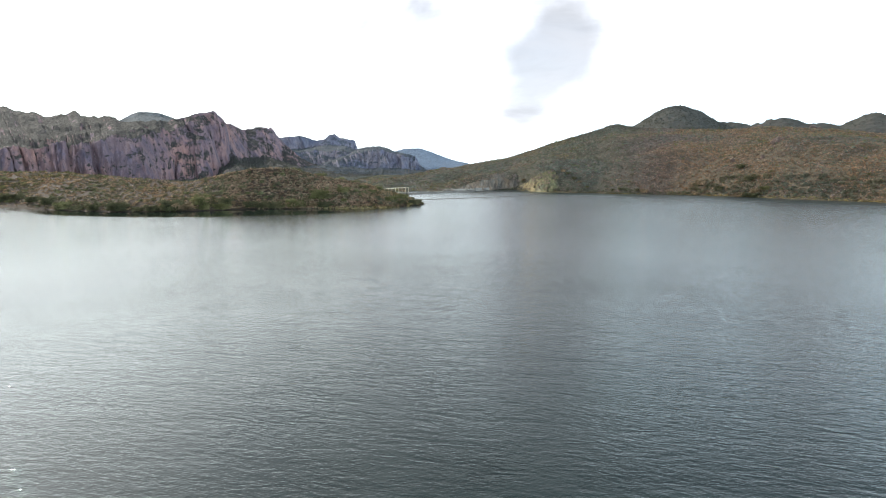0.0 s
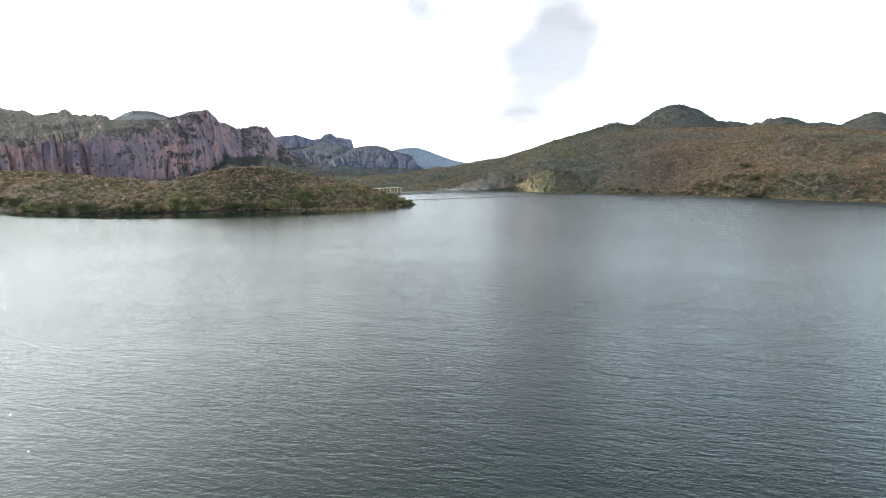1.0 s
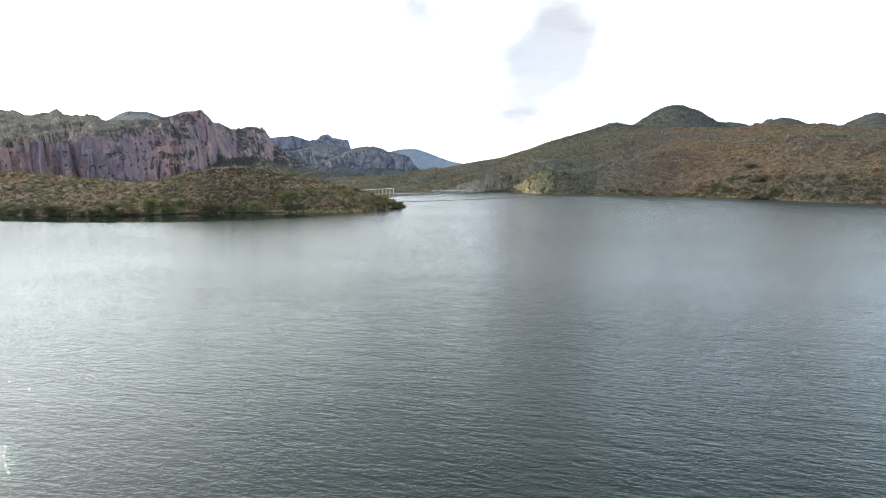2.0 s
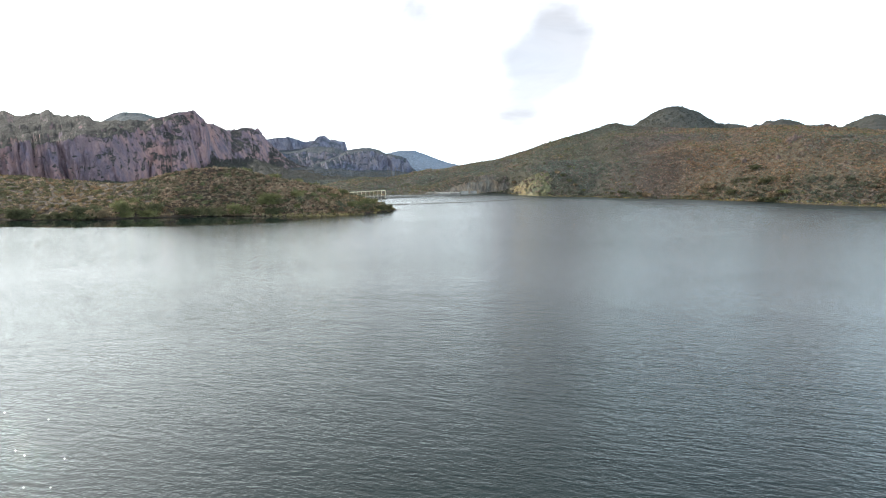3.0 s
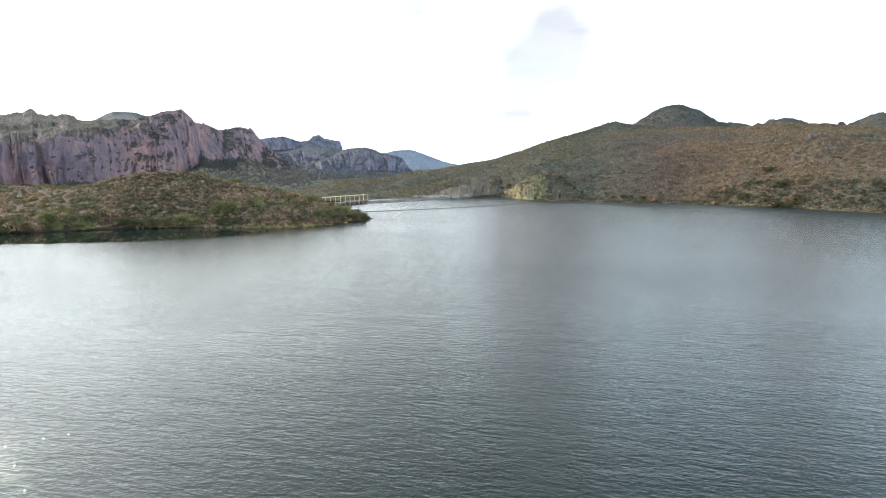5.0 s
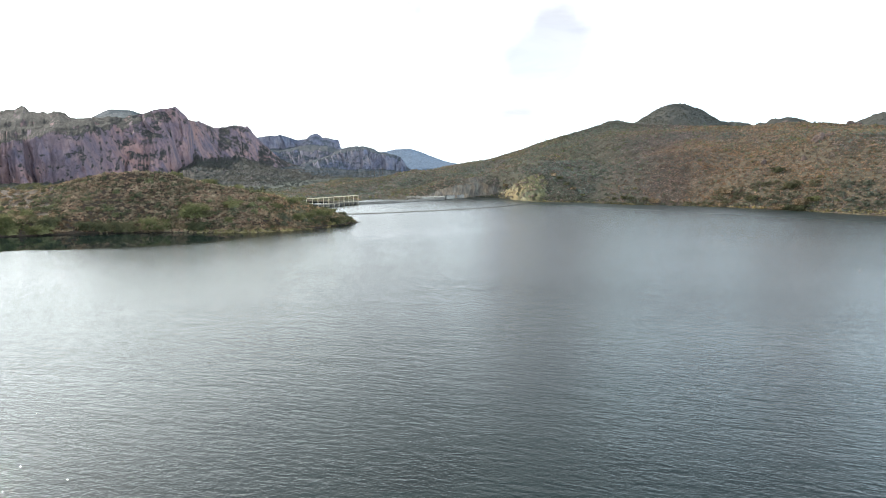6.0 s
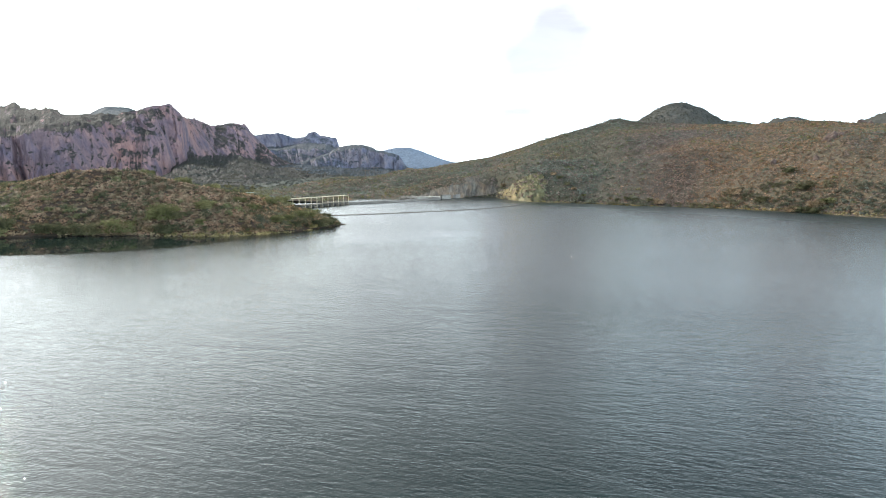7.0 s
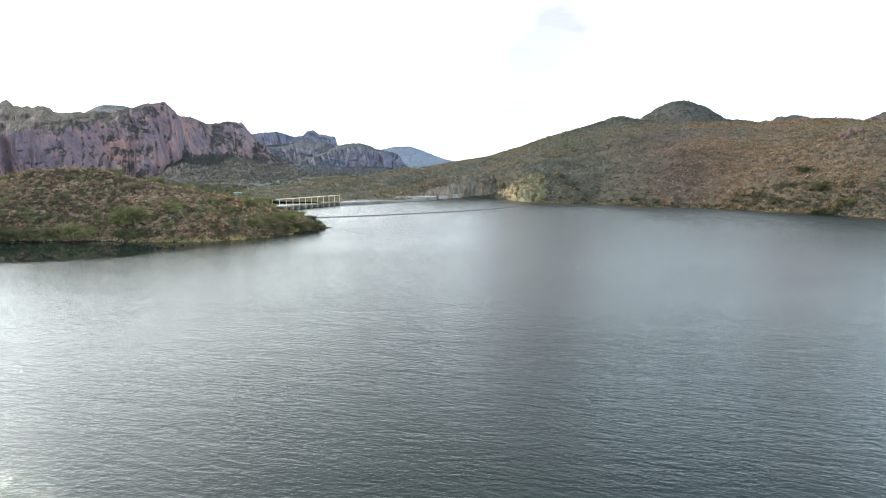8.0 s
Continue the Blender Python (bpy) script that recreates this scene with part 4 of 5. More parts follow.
D, B, G, Y_ = DARK_SHRUB, PALE_SHRUB, GREY_SHRUB, GOLD_SHRUB
for kind, x, y, r in [
    (B, -41.2, 338.9, 5.0),
    (B, -37.5, 330.5, 4.4),
    (D, -32.7, 351.0, 3.8),
    (B, -46.0, 331.0, 4.4),
    (D, -17.5, 315.6, 2.6),
    (D, -26.5, 322.0, 2.8),
    (B, -30.9, 315.8, 3.0),
    (D, -32.9, 338.8, 2.9),
    (B, -24.3, 314.3, 2.9),
    (D, -25.4, 340.9, 2.4),
    (B, -21.2, 311.4, 2.9),
    (D, -19.4, 328.4, 2.1),
    (D, -36.6, 322.9, 2.7),
    (B, -31.8, 293.4, 2.7),
    (B, -34.0, 283.2, 2.6),
    (B, -38.5, 284.7, 2.3),
    (B, -74.0, 299.3, 3.0),
    (B, -61.6, 298.3, 3.5),
    (B, -51.7, 297.0, 3.2),
    (D, -81.0, 264.1, 4.2),
    (G, -67.0, 264.4, 3.9),
    (D, -54.1, 264.8, 3.9),
    (G, -58.7, 267.4, 2.5),
    (B, -67.0, 267.1, 5.3),
    (B, -56.7, 271.8, 5.4),
    (D, -52.7, 271.9, 2.5),
    (B, -46.6, 277.8, 3.6),
    (B, -45.2, 269.6, 1.8),
    (G, -32.8, 355.3, 2.8),
    (D, -16.9, 310.7, 2.5),
    (D, -13.2, 294.8, 3.2),
    (D, -15.3, 289.3, 3.9),
    (B, -21.4, 290.2, 3.5),
    (B, -23.9, 283.6, 3.0),
    (Y_, -16.6, 282.2, 1.8),
    (D, -10.6, 295.9, 1.2),
    (B, -25.9, 278.7, 2.8),
    (D, -20.5, 282.6, 2.0),
    (B, -19.4, 294.4, 3.0),
    (D, -72.6, 266.6, 2.6),
    (D, -139.9, 245.9, 4.4),
    (D, -137.9, 250.8, 4.4),
    (D, -124.1, 245.7, 4.0),
    (D, -116.5, 245.6, 6.0),
    (B, -116.5, 244.7, 3.7),
    (G, -112.3, 253.2, 5.4),
    (Y_, -110.4, 263.8, 2.2),
    (G, -106.5, 262.4, 3.6),
    (D, -97.2, 262.2, 4.0),
    (D, -86.9, 258.0, 4.3),
    (D, -75.9, 255.1, 4.0),
    (D, -129.8, 247.0, 3.1),
    (B, -107.2, 259.7, 4.7),
    (B, -103.8, 244.2, 2.9),
    (B, -97.3, 254.3, 4.6),
    (D, -218.7, 292.8, 4.6),
    (D, -207.9, 288.0, 4.4),
    (D, -194.5, 279.0, 3.9),
    (D, -181.9, 270.5, 4.1),
    (B, -168.3, 261.0, 4.2),
    (D, -158.9, 253.6, 3.7),
    (D, -151.2, 248.0, 3.4),
    (D, -170.2, 258.9, 3.0),
]:
    plant(kind, x, y, r, PEN, "shrubs on the peninsula")
for kind, x, y, r in [
    (D, 120.9, 419.6, 2.1),
    (D, 125.8, 417.6, 2.4),
    (D, 129.2, 415.5, 2.4),
    (G, 138.7, 407.2, 3.3),
    (D, 135.4, 412.0, 2.1),
    (G, 173.5, 398.1, 3.7),
    (G, 166.1, 374.6, 2.6),
    (D, 197.1, 392.0, 3.8),
    (D, 194.5, 375.4, 3.9),
    (G, 191.9, 361.4, 3.7),
    (D, 186.2, 343.0, 3.5),
    (D, 189.5, 338.6, 4.0),
    (D, 179.1, 382.1, 3.0),
    (B, 196.1, 359.3, 3.7),
    (G, 184.6, 324.8, 3.3),
]:
    plant(kind, x, y, r, HILL, "shrubs on the hill shore")
for kind, x, y, r in [(D, 99, 446, 2.2), (G, 102, 441, 2.0), (D, 96, 453, 2.4), (G, 93, 458, 2.2), (B, 106, 434, 1.8), (D, 74, 470, 2.0), (G, 66, 482, 2.2), (D, 60, 492, 2.4)]:
    plant(kind, x, y, r, HILL, "shrubs on the rock bluff")

# small scrub on the peninsula
thicket("grey_scrub", np.concatenate([strewn(PEN, 6200, (4, 64), (0.6, 1.0), clump=0.2, seed=1), strewn(PEN, 5200, (4, 64), (0.24, 0.61), clump=0.2, seed=51)]), (0.45, 1.15), 40, 0.30, GREY_LEAF, "low grey-brown desert scrub on the peninsula", "scrub", 26, 0.7)
thicket("dry_scrub", np.concatenate([strewn(PEN, 5400, (4, 64), (0.6, 1.0), clump=0.2, seed=2), strewn(PEN, 1600, (4, 64), (0.24, 0.61), clump=0.2, seed=52)]), (0.40, 1.05), 38, 0.30, BROWN_LEAF, "dry brown brush on the peninsula slope", "scrub", 27, 0.7)
thicket("olive_scrub", np.concatenate([strewn(PEN, 750, (4, 64), (0.6, 1.0), clump=0.8, seed=3), strewn(PEN, 3000, (4, 64), (0.24, 0.61), clump=0.5, seed=53)]), (0.55, 1.4), 64, 0.25, GREEN_LEAF, "olive-green bushes on the peninsula", "scrub", 30)
thicket("green_scrub", strewn(PEN, 420, (6, 66), (0.3, 1.0), clump=1.0, seed=4), (0.7, 1.9), 140, 0.18, BRIGHT_LEAF, "yellow-green bushes on the peninsula", "scrub", 40)
g = np.random.default_rng(9)
edge = settle(PEN, along(PEN_0, (-17.0, -5.4), 240, (1.9, 4.0), 0, g)[0])
thicket("golden_brush", edge, (0.45, 1.05), 40, 0.24, GOLD_LEAF, "yellowish brush and grass along the waterline", "brush", 50, 0.6)
rubble("shore_rocks", settle(PEN, along(PEN_0, (-24, -6.0), 260, (2.2, 3.8), 0, g)[0], 0.05), (0.2, 0.6), PALE_ROCK, "pale tan rocks along the waterline of the peninsula", 3)
rubble("red_rocks", strewn(PEN, 350, (6, 58), (0.33, 1.0), seed=6), (0.12, 0.4), RED_ROCK, "small red-brown rocks on the peninsula slope", 8)

# scrub on the shore hill
mounds("grey_scrub", strewn(HILL, 22000, (2, 98), (0.1, 0.82), clump=0.3, seed=5, where=grey_flank), (0.28, 0.8), 5, 1, HILL_GREY, "low grey-brown desert scrub on the shore hill", 60)
mounds("dry_scrub", strewn(HILL, 11000, (2, 98), (0.1, 0.82), clump=0.5, seed=6, where=tan_flank), (0.28, 0.8), 5, 1, HILL_BROWN, "dry brown brush on the shore hill", 70)
thicket("olive_scrub", strewn(HILL, 27000, (2, 99), (0.0, 0.82), clump=0.5, seed=7, where=green_flank), (0.45, 1.2), 13, 0.46, HILL_GREEN, "olive-green bushes on the shore hill", "scrub", 80)
thicket("green_scrub", strewn(HILL, 1200, (4, 99), (0.0, 0.82), clump=1.2, seed=8, where=green_flank), (0.7, 1.7), 36, 0.26, BRIGHT_LEAF, "yellow-green bushes on the shore hill", "scrub", 90)
edge = settle(HILL, along(HILL_0, (6.3, 46), 650, (2.2, 4.6), 0, g)[0])
thicket("golden_brush", edge, (0.4, 0.95), 28, 0.28, GOLD_LEAF, "yellowish brush and grass along the hill's waterline", "brush", 100, 0.6)
rubble("shore_rocks", settle(HILL, along(HILL_0, (5, 48), 900, (2.2, 5.0), 0, g)[0], 0.05), (0.15, 0.5), PALE_ROCK, "pale tan rocks along the waterline of the hill", 13)
rubble("hill_rocks", strewn(HILL, 1300, (13, 97), (0.3, 0.82), seed=9), (0.25, 0.9), RED_ROCK, "red-brown rocks on the shore hill", 18)
thicket("dry_twigs", strewn(HILL, 11000, (2, 98), (0.1, 0.82), seed=22, where=tan_flank), (0.45, 1.05), 12, 0.44, HILL_BROWN, "brown twiggy brush on the shore hill", "scrub", 76)
thicket("hill_twigs", strewn(HILL, 20000, (2, 98), (0.1, 0.82), seed=21, where=grey_flank), (0.45, 1.05), 12, 0.44, HILL_GREY, "grey-brown twiggy scrub on the shore hill", "scrub", 75)
SAGE_LEAF = leafy("sage_leaf", (0.078, 0.083, 0.060), (0.110, 0.115, 0.084), (0.145, 0.150, 0.112))
low_bank = settle(HILL, np.concatenate([along(HILL_0, (24, 44), 420, (3.5, 22), 0, g)[0], along(HILL_0, (9, 24), 110, (3.0, 9), 0, g)[0]]))
thicket("bank_bushes", low_bank, (0.8, 2.0), 150, 0.16, SAGE_LEAF, "soft grey-green bushes on the lower hill shore", "scrub", 77)
thicket("tip_bushes", strewn(PEN, 130, (8, 58), (0.88, 0.985), lowest=0.5, seed=41), (0.8, 1.9), 170, 0.13, SAGE_LEAF, "soft grey-green bushes on the peninsula tip", "scrub", 79)
mounds("bluff_scrub", np.concatenate([strewn(BLUFF, 220, (6, 52), lowest=1.5), strewn(QUARRY, 320, (14, 50), lowest=2.5)]), (0.4, 1.1), 7, 2, HILL_GREY, "grey scrub in the cracks of the rock faces", 78)
# scrub on the mountains behind
mounds("mountain_scrub", strewn(PEAK, 3800, (5, 60), lowest=20), (0.9, 2.1), 6, 2, FAR_LEAF, "dark scrub on the rounded mountain", 110)
mounds("mountain_scrub", strewn(RIDGE, 3000, (5, 60), lowest=20), (0.9, 2.1), 6, 2, FAR_LEAF, "dark scrub on the far ridge", 120)
mounds("flat_scrub", strewn(PEN, 6500, (58, 80), (0.35, 0.97), lowest=0.2), (0.8, 2.0), 6, 2, FAR_LEAF, "green scrub on the flat beyond the peninsula", 125)
thicket("valley_trees", strewn(PEN, 420, (66, 80), (0.5, 0.93), lowest=0.2, clump=1.0, seed=45), (1.6, 3.2), 90, 0.22, GREEN_LEAF, "green mesquite trees on the flat beyond the peninsula", "trees", 126, 1.1)
mounds("valley_scrub", strewn(CLIFF, 7500, (1, 25), (0.25, 1.0), lowest=-9), (0.7, 1.8), 6, 2, FAR_LEAF, "dark green scrub on the slope below the cliffs", 130)


flat = np.stack([rng.uniform(-420, -10, 4000), rng.uniform(520, 1500, 4000), np.zeros(4000)], -1)
flat = flat[np.hypot(flat[:, 0] - MID[0], flat[:, 1] - MID[1]) > 600]
flat[:, 2] = np.interp(np.hypot(flat[:, 0] - MID[0], flat[:, 1] - MID[1]), [600, 640, 1000], [0.2, 0.6, 2])
mounds("mesa_scrub", np.concatenate([strewn(MESA, 2200, (1, 24), lowest=2), strewn(DOME, 1500, (1, 20), lowest=2)]), (1.4, 3.2), 6, 2, HAZY_LEAF, "scrub tinted blue-grey with haze on the slopes below the mesa", 150)
mounds("flat_scrub", flat, (1.0, 2.3), 6, 2, FAR_LEAF, "dark green scrub on the valley floor", 140)


# ---- cacti ----
def saguaro(arms):
    thing = tagged(new("saguaro_cactus"), "tall green saguaro cactus on the hillside" if not arms else "tall green saguaro cactus with upturned arms", "cactus")
    bm = bmesh.new()
    rod(bm, (0, 0, -0.3), (0, 0, 2.2), 0.24, 0.30, 12)
    rod(bm, (0, 0, 2.2), (0, 0, 5.0), 0.30, 0.26, 12)
    rod(bm, (0, 0, 5.0), (0, 0, 5.4), 0.26, 0.10, 12)
    part("stem", bm, CACTUS, thing)
    for a, z in arms:
        bm = bmesh.new()
        d = Vector((math.cos(a), math.sin(a), 0))
        rod(bm, Vector((0, 0, z)), d * 0.8 + Vector((0, 0, z + 0.15)), 0.17, 0.18, 10)
        rod(bm, d * 0.8 + Vector((0, 0, z)), d * 0.85 + Vector((0, 0, z + 1.5)), 0.18, 0.16, 10)
        rod(bm, d * 0.85 + Vector((0, 0, z + 1.5)), d * 0.85 + Vector((0, 0, z + 1.7)), 0.16, 0.06, 10)
        part("arm", bm, CACTUS, thing)
    return thing


kinds = [saguaro([]), saguaro([(0.3, 2.4), (3.3, 2.9)]), saguaro([(1.2, 2.2)])]
spots = np.concatenate([strewn(HILL, 26, (39, 96), (0.3, 0.9), seed=31), strewn(HILL, 14, (95, 98), (0.3, 0.62), seed=32)])
for k, p in enumerate(spots):
    s = 0.5 + 0.3 * ((k * 37) % 10) / 10
    m = Matrix.Translation(p) @ Matrix.Rotation(k * 1.7, 4, "Z") @ Matrix.Diagonal((s, s, s, 1))
    ob = kinds[k] if k < 3 else copy_thing(kinds[k % 3], Matrix.Identity(4))
    ob.matrix_basis = m
    ob["group"] = "saguaros on the shore hill"


# ---- rock outcrops on the shore hill ----
first = None
for k, (x, y, s) in enumerate([(234, 416, 2.2), (237, 418, 1.7), (231.5, 413, 1.6), (235.5, 413, 1.3), (239, 421, 1.4), (230, 417, 1.2), (233, 419, 1.9), (236.5, 415, 1.5), (232, 416, 1.4), (228, 411, 1.1), (241, 417, 1.2),
                               (287, 541, 3.0), (292, 538, 2.2), (283, 545, 2.4), (318, 515, 3.4), (322, 511, 2.4),
                               (205, 420, 1.6), (215, 400, 1.5)]):
    bm = boulder_shape(k, 2)
    for q in bm.verts:
        q.co *= 1 + 0.22 * noise.noise(q.co * 3.1 + Vector((k, 0, 0)))
    ob = part("boulder", bm, RED_ROCK)
    tagged(ob, "rough red-brown boulder on the shore hill", "rock", "boulders of the hill outcrops")
    ob.matrix_basis = Matrix.Translation((x, y, height_on(HILL, x, y) + 0.25 * s)) @ Matrix.Diagonal((s, s * 0.8, s * 1.7, 1)) @ Matrix.Rotation(k, 4, "Z")


# ---- spillway bridge ----
bridge = tagged(new("spillway_bridge"), "cream-painted steel spillway bridge with tall posts over the water", "bridge")
A0, A1 = Vector((-49.0, 367.0, 0)), Vector((-25.0, 413.5, 0))
way = (A1 - A0).normalized()
side = Vector((way.y, -way.x, 0))
turn = math.atan2(way.y, way.x)
span = (A1 - A0).length
bm = bmesh.new()
box(bm, (A0 + A1) / 2 + Vector((0, 0, 1.55)), (span, 2.6, 0.35), turn, 0.05)
part("deck", bm, DECK_TAN, bridge)
bm = bmesh.new()
box(bm, (A0 + A1) / 2 + side * 1.36 + Vector((0, 0, 1.7)), (span, 0.12, 0.28), turn)
part("edge_beam", bm, DECK_TAN, bridge)
N_BAY = 12
for s in (1, -1):
    for z, h in ((4.85, 0.18),):
        bm = bmesh.new()
        box(bm, (A0 + A1) / 2 + side * 1.15 * s + Vector((0, 0, z)), (span, 0.16, h), turn)
        part("rail", bm, YELLOW_STEEL, bridge)
    for k in range(N_BAY + 1 if s > 0 else 0):
        p = A0 + way * span * k / N_BAY + side * 1.15 * s
        bm = bmesh.new()
        box(bm, p + Vector((0, 0, 3.3)), (0.19, 0.19, 3.1), turn, 0.02)
        part("post", bm, YELLOW_STEEL, bridge)
for k in range(N_BAY + 1):
    p = A0 + way * span * k / N_BAY
    bm = bmesh.new()
    box(bm, p + Vector((0, 0, -1.4)), (0.5, 2.8, 5.4), turn, 0.08)
    part("pier", bm, PIER_TAN, bridge)
    if k < N_BAY:
        q = A0 + way * span * (k + 0.5) / N_BAY - side * 0.3
        bm = bmesh.new()
        box(bm, q + Vector((0, 0, -0.6)), (span / N_BAY - 0.7, 0.25, 3.6), turn)
        part("gate", bm, DARK_STEEL, bridge, "dark steel spillway gate")
        bm = bmesh.new()
        box(bm, q + side * 1.5 + Vector((0, 0, 0.9)), (span / N_BAY - 0.62, 0.3, 0.5), turn)
        part("hoist_beam", bm, DARK_STEEL, bridge)


# ---- dam wall ----
dam = tagged(new("dam_wall"), "low grey concrete dam wall standing in the lake", "dam", kind="structure")
path = [(-25.0, 413.8), (-17.0, 419.5), (-8.7, 426.2), (0.0, 435.5), (8.2, 445.0), (16.5, 454.5), (24.0, 463.5)]
course = []
for k in range(len(path) - 1):
    for f in range(3):
        course.append(Vector((*path[k], 0)).lerp(Vector((*path[k + 1], 0)), f / 3))
course.append(Vector((*path[-1], 0)))
for a, b in zip(course, course[1:]):
    d = b - a
    t = math.atan2(d.y, d.x)
    bm = bmesh.new()
    box(bm, (a + b) / 2 + Vector((0, 0, -1.45)), (d.length - 0.06, 0.9, 4.7), t, 0.04)
    part("wall_panel", bm, CONCRETE, dam)
    bm = bmesh.new()
    box(bm, (a + b) / 2 + Vector((0, 0, 1.02)), (d.length - 0.03, 1.2, 0.26), t, 0.04)
    part("coping", bm, CONCRETE, dam)
# the rounded nose and platform at the wall's end
nose = tagged(new("intake_platform"), "pale concrete intake platform with a rounded end", "platform")
bm = bmesh.new()
bmesh.ops.create_cone(bm, cap_ends=True, segments=24, radius1=3.6, radius2=3.6, depth=4.4, matrix=Matrix.Translation((21.5, 466.5, -0.9)))
part("drum", bm, CONCRETE, nose)
bm = bmesh.new()
bmesh.ops.create_cone(bm, cap_ends=True, segments=24, radius1=3.8, radius2=3.8, depth=0.4, matrix=Matrix.Translation((21.5, 466.5, 1.5)))
part("slab", bm, PALE_CONCRETE, nose)
bm = bmesh.new()
box(bm, (14, 468, 0.75), (14, 5, 1.7), 0.75, 0.1)
part("ramp", bm, PALE_CONCRETE, nose)
for k in range(9):
    a = k * 0.7
    bm = bmesh.new()
    rod(bm, (21.5 + 3.6 * math.cos(a), 466.5 + 3.6 * math.sin(a), 1.65), (21.5 + 3.6 * math.cos(a), 466.5 + 3.6 * math.sin(a), 2.7), 0.05, 0.05, 6)
    part("rail_post", bm, YELLOW_STEEL, nose)
house = tagged(new("gatehouse"), "small pale concrete gatehouse on the dam abutment", "building")
bm = bmesh.new()
box(bm, (28.5, 478, 0.5), (5.6, 4.4, 3.2), 0.1, 0.08)
part("wall", bm, PALE_CONCRETE, house)
bm = bmesh.new()
box(bm, (28.5, 478, 2.2), (6.2, 5.0, 0.25), 0.1, 0.05)
part("roof", bm, CONCRETE, house)
wall = tagged(new("retaining_wall"), "grey concrete retaining wall at the foot of the rock face", "wall", kind="structure")
for k in range(2):
    bm = bmesh.new()
    box(bm, (33.5 + k * 3.1, 484 + k * 0.6, 0.4), (3.0, 0.8, 3.4 + 0.3 * math.sin(k * 2)), 0.19, 0.06)
    part("wall_panel", bm, PALE_CONCRETE if k % 3 == 1 else CONCRETE, wall)
g = np.random.default_rng(19)
bank = np.stack([g.uniform(0, 27, 260), np.zeros(260), np.zeros(260)], -1)
bank[:, 1] = 433 + (bank[:, 0] + 22) * 0.98 + g.uniform(0, 12, 260)
bank = settle(HILL, bank)
bank[:, 2] = np.maximum(bank[:, 2], 0.2 + 1.3 * g.random(260))
rubble("riprap", bank, (0.5, 1.3), plain("grey_riprap", (0.165, 0.145, 0.122), 0.95, 0, 0.6, 0.35), "grey stone riprap behind the dam wall", 23)


# ---- log boom across the bay ----
boom = tagged(new("float_boom"), "dark line of floats strung across the lake arm", "boom")
knots = [(-26, 335), (-19.6, 338.8), (-8.5, 343.7), (8.2, 354.0), (26.7, 366.3), (47.4, 383.5), (61.4, 402.0), (71.5, 420.0), (76.0, 434.0)]
s_k = np.concatenate([[0], np.cumsum(np.hypot(*np.diff(np.array(knots, float), axis=0).T))])
count = int(s_k[-1] / 1.05)
s_i = np.linspace(0, s_k[-1], count)
bx, by = (np.interp(s_i, s_k, np.array(knots, float)[:, i]) for i in (0, 1))
bx, by = eased(bx, 12), eased(by, 12)
bm = bmesh.new()
rod(bm, (-0.42, 0, 0), (0.42, 0, 0), 0.2, 0.2, 8)
unit = bpy.data.meshes.new("float")
bm.to_mesh(unit)
bm.free()
unit.materials.append(plain("dark_float", (0.09, 0.075, 0.06), 0.7, 0, 2.0))
for k in range(count):
    a = math.atan2(by[min(k + 1, count - 1)] - by[max(k - 1, 0)], bx[min(k + 1, count - 1)] - bx[max(k - 1, 0)])
    f = new("float", unit)
    f.parent = boom
    f.matrix_basis = Matrix.Translation((bx[k], by[k], 0.08)) @ Matrix.Rotation(a, 4, "Z")
cable = bpy.data.curves.new("cable", "CURVE")
cable.dimensions, cable.bevel_depth = "3D", 0.05
sp = cable.splines.new("POLY")
sp.points.add(count - 1)
for k in range(count):
    sp.points[k].co = (bx[k], by[k], 0.1, 1)
cable.materials.append(DARK_STEEL)
new("cable", cable).parent = boom


# ---- buoys ----
def buoy():
    thing = tagged(new("buoy"), "white marker buoy with an orange band floating on the lake", "buoy", "marker buoys")
    bm = bmesh.new()
    rod(bm, (0, 0, -0.35), (0, 0, 0.5), 0.15, 0.15, 16)
    rod(bm, (0, 0, 0.55), (0, 0, 0.95), 0.2, 0.07, 16)
    part("body", bm, WHITE_PLASTIC, thing)
    bm = bmesh.new()
    rod(bm, (0, 0, 0.3), (0, 0, 0.42), 0.206, 0.206, 16)
    part("band", bm, ORANGE_PLASTIC, thing, "faded orange band")
    bm = bmesh.new()
    bmesh.ops.create_cone(bm, cap_ends=True, segments=20, radius1=0.42, radius2=0.36, depth=0.22, matrix=Matrix.Translation((0, 0, 0.0)))
    part("collar", bm, DARK_STEEL, thing, "dark foam collar")
    return thing


SMALL = Matrix.Diagonal((0.42, 0.42, 0.5, 1))
b0 = buoy()
b0.matrix_basis = pose(23, 239, 0.05, 3, 2, 0) @ SMALL
for x, y, a in ((52, 226.8, 60), (100, 195, 20)):
    copy_thing(b0, Matrix.Identity(4)).matrix_basis = pose(x, y, 0.05, 3, -3, a) @ SMALL


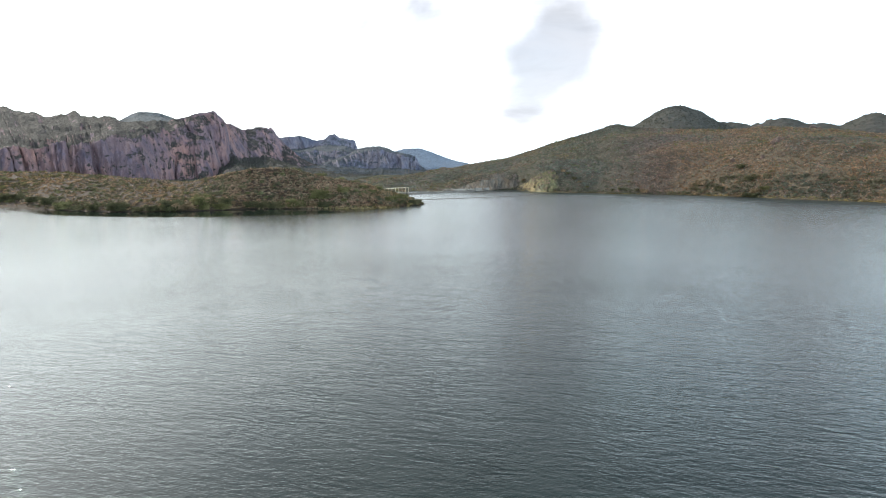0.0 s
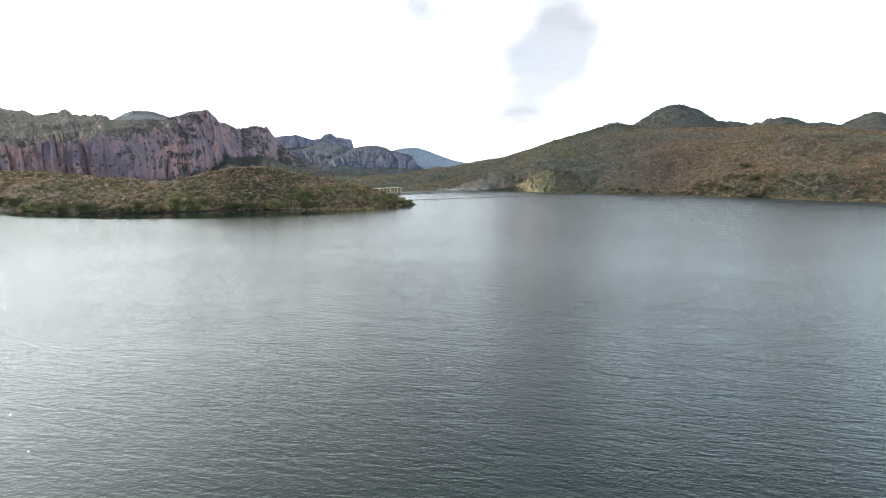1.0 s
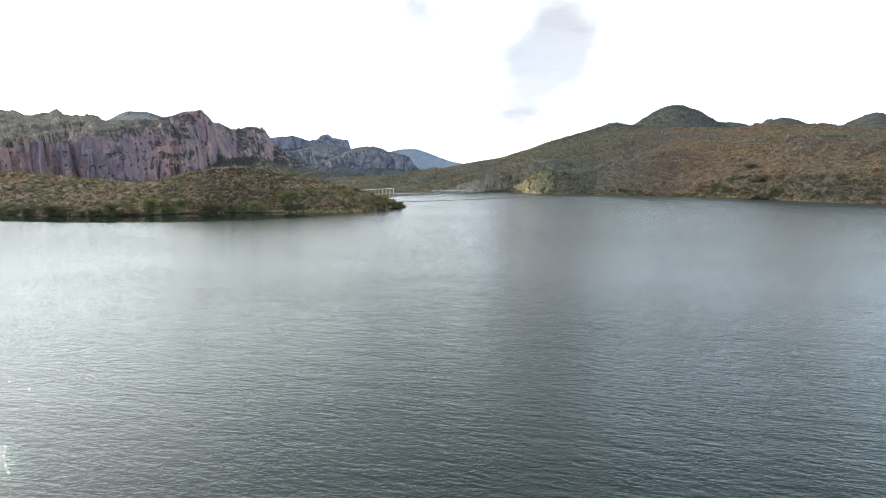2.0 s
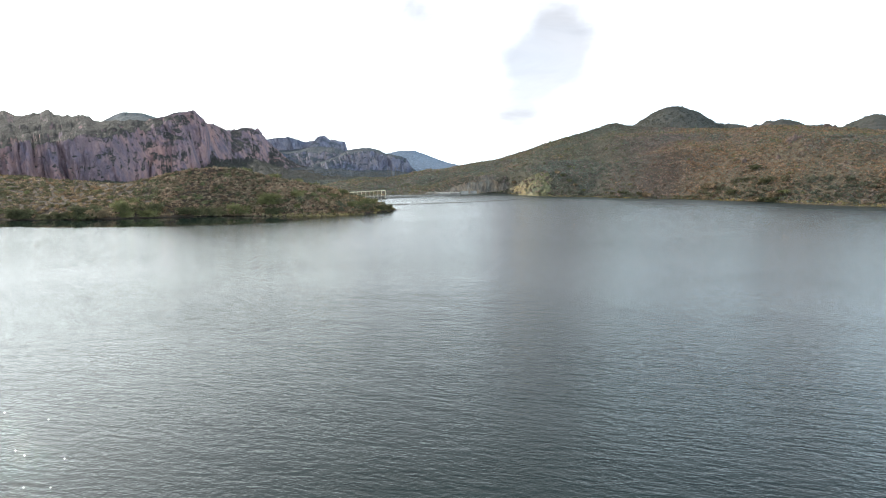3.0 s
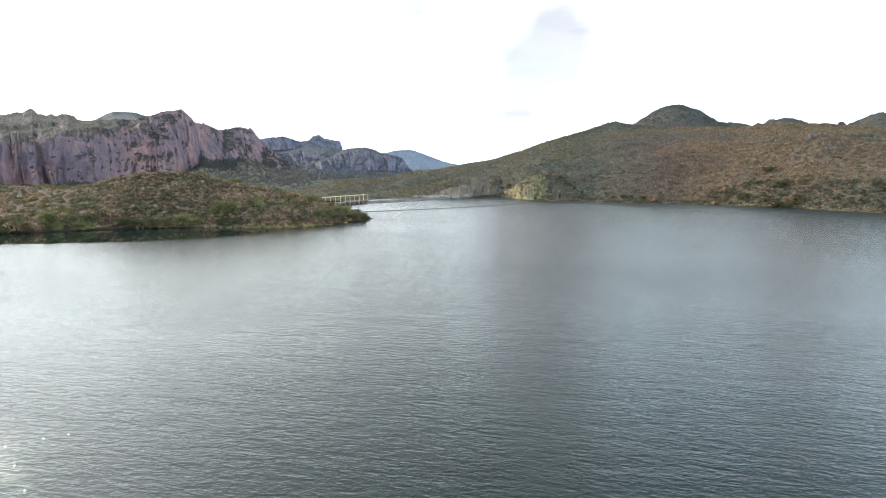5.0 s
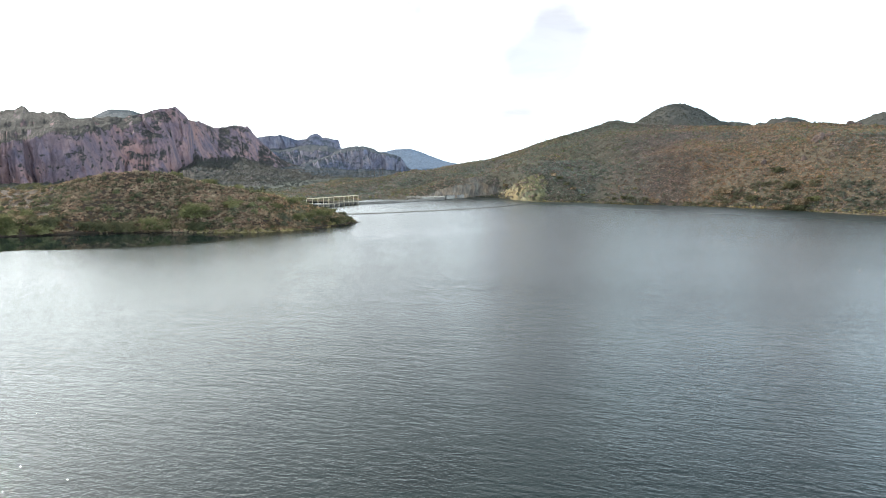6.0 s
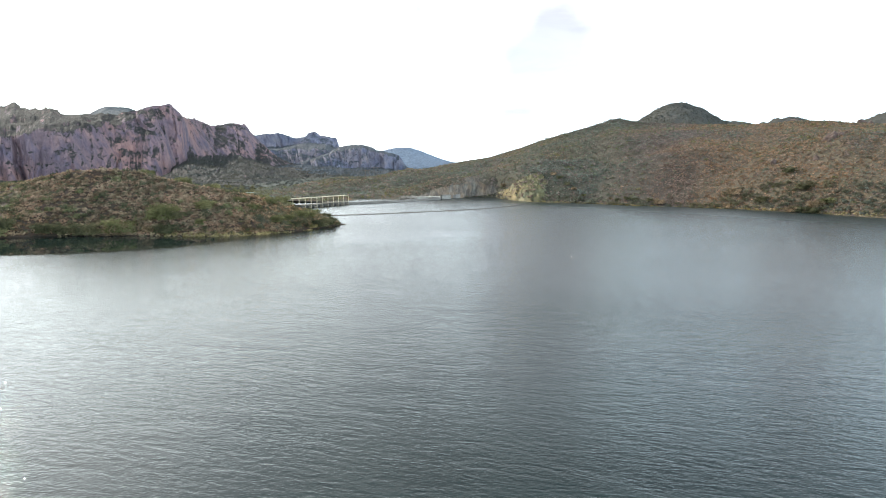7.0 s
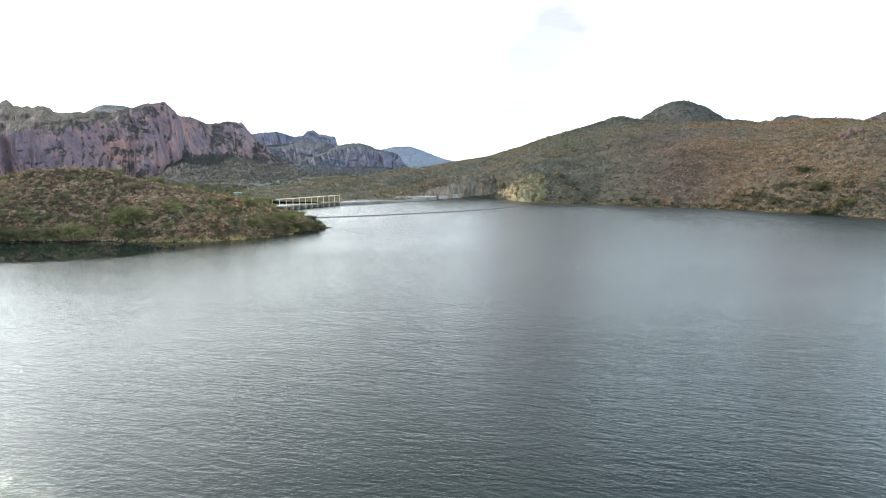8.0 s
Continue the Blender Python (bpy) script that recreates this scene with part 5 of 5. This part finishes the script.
# ---- power poles on the low hill ----
def pole_pair(x, y):
    z = height_on(HILL, x, y)
    thing = tagged(new("power_pole"), "weathered wooden double power pole on the low hill", "power pole", "power poles")
    for s in (-1.6, 1.6):
        bm = bmesh.new()
        rod(bm, (x + s, y, z - 0.5), (x + s, y, z + 9.5), 0.2, 0.14, 8)
        part("pole", bm, WOOD, thing)
    bm = bmesh.new()
    box(bm, (x, y - 0.2, z + 8.4), (6.0, 0.2, 0.25))
    part("crossarm", bm, WOOD, thing)
    for s in (-2.7, 0, 2.7):
        bm = bmesh.new()
        rod(bm, (x + s, y - 0.2, z + 7.5), (x + s, y - 0.2, z + 8.3), 0.07, 0.07, 6)
        part("insulator", bm, DARK_STEEL, thing)


pole_pair(-37, 610)
pole_pair(-31, 625)


# ---- low buildings beyond the bridge ----
def shelter(x, y, w, d, h, roof, a, label):
    z = height_on(PEN, x, y)
    thing = tagged(new("shelter"), label, "building", "buildings beyond the bridge")
    bm = bmesh.new()
    box(bm, (0, 0, h / 2 - 0.3), (w, d, h + 0.6), 0, 0.05)
    part("wall", bm, CONCRETE, thing)
    bm = bmesh.new()
    for s in (1, -1):
        bmesh.ops.create_cube(bm, size=1, matrix=Matrix.Translation((0, s * d * 0.27, h + d * 0.10)) @ Matrix.Rotation(-s * 0.35, 4, "X") @ Matrix.Diagonal((w + 0.8, d * 0.62, 0.14, 1)))
    part("roof", bm, roof, thing)
    bm = bmesh.new()
    box(bm, (w * 0.2, -d / 2 - 0.02, 1.0), (0.95, 0.1, 2.0))
    part("door", bm, DARK_STEEL, thing)
    thing.matrix_basis = Matrix.Translation((x, y, z)) @ Matrix.Rotation(a, 4, "Z")


shelter(-74.7, 420, 6, 4, 1.7, CONCRETE, 0.5, "low grey building with a flat-pitched roof beyond the bridge")
shelter(-67.5, 410, 3, 2.4, 1.8, CONCRETE, 0.2, "small grey building beside the bridge")
shelter(-89, 455, 4, 3, 2.4, GREEN_ROOF, 0.3, "small building with a green roof among trees")
for kind, x, y, r in [(D, -80, 408, 2.2), (B, -70, 402, 2.0), (D, -62, 398, 2.4), (B, -58, 392, 2.0), (D, -88, 432, 2.8), (B, -97, 440, 3.0), (D, -66, 416, 2.4), (B, -54, 386, 1.8), (D, -76, 440, 2.6)]:
    plant(kind, x, y, r, PEN, "trees by the buildings")
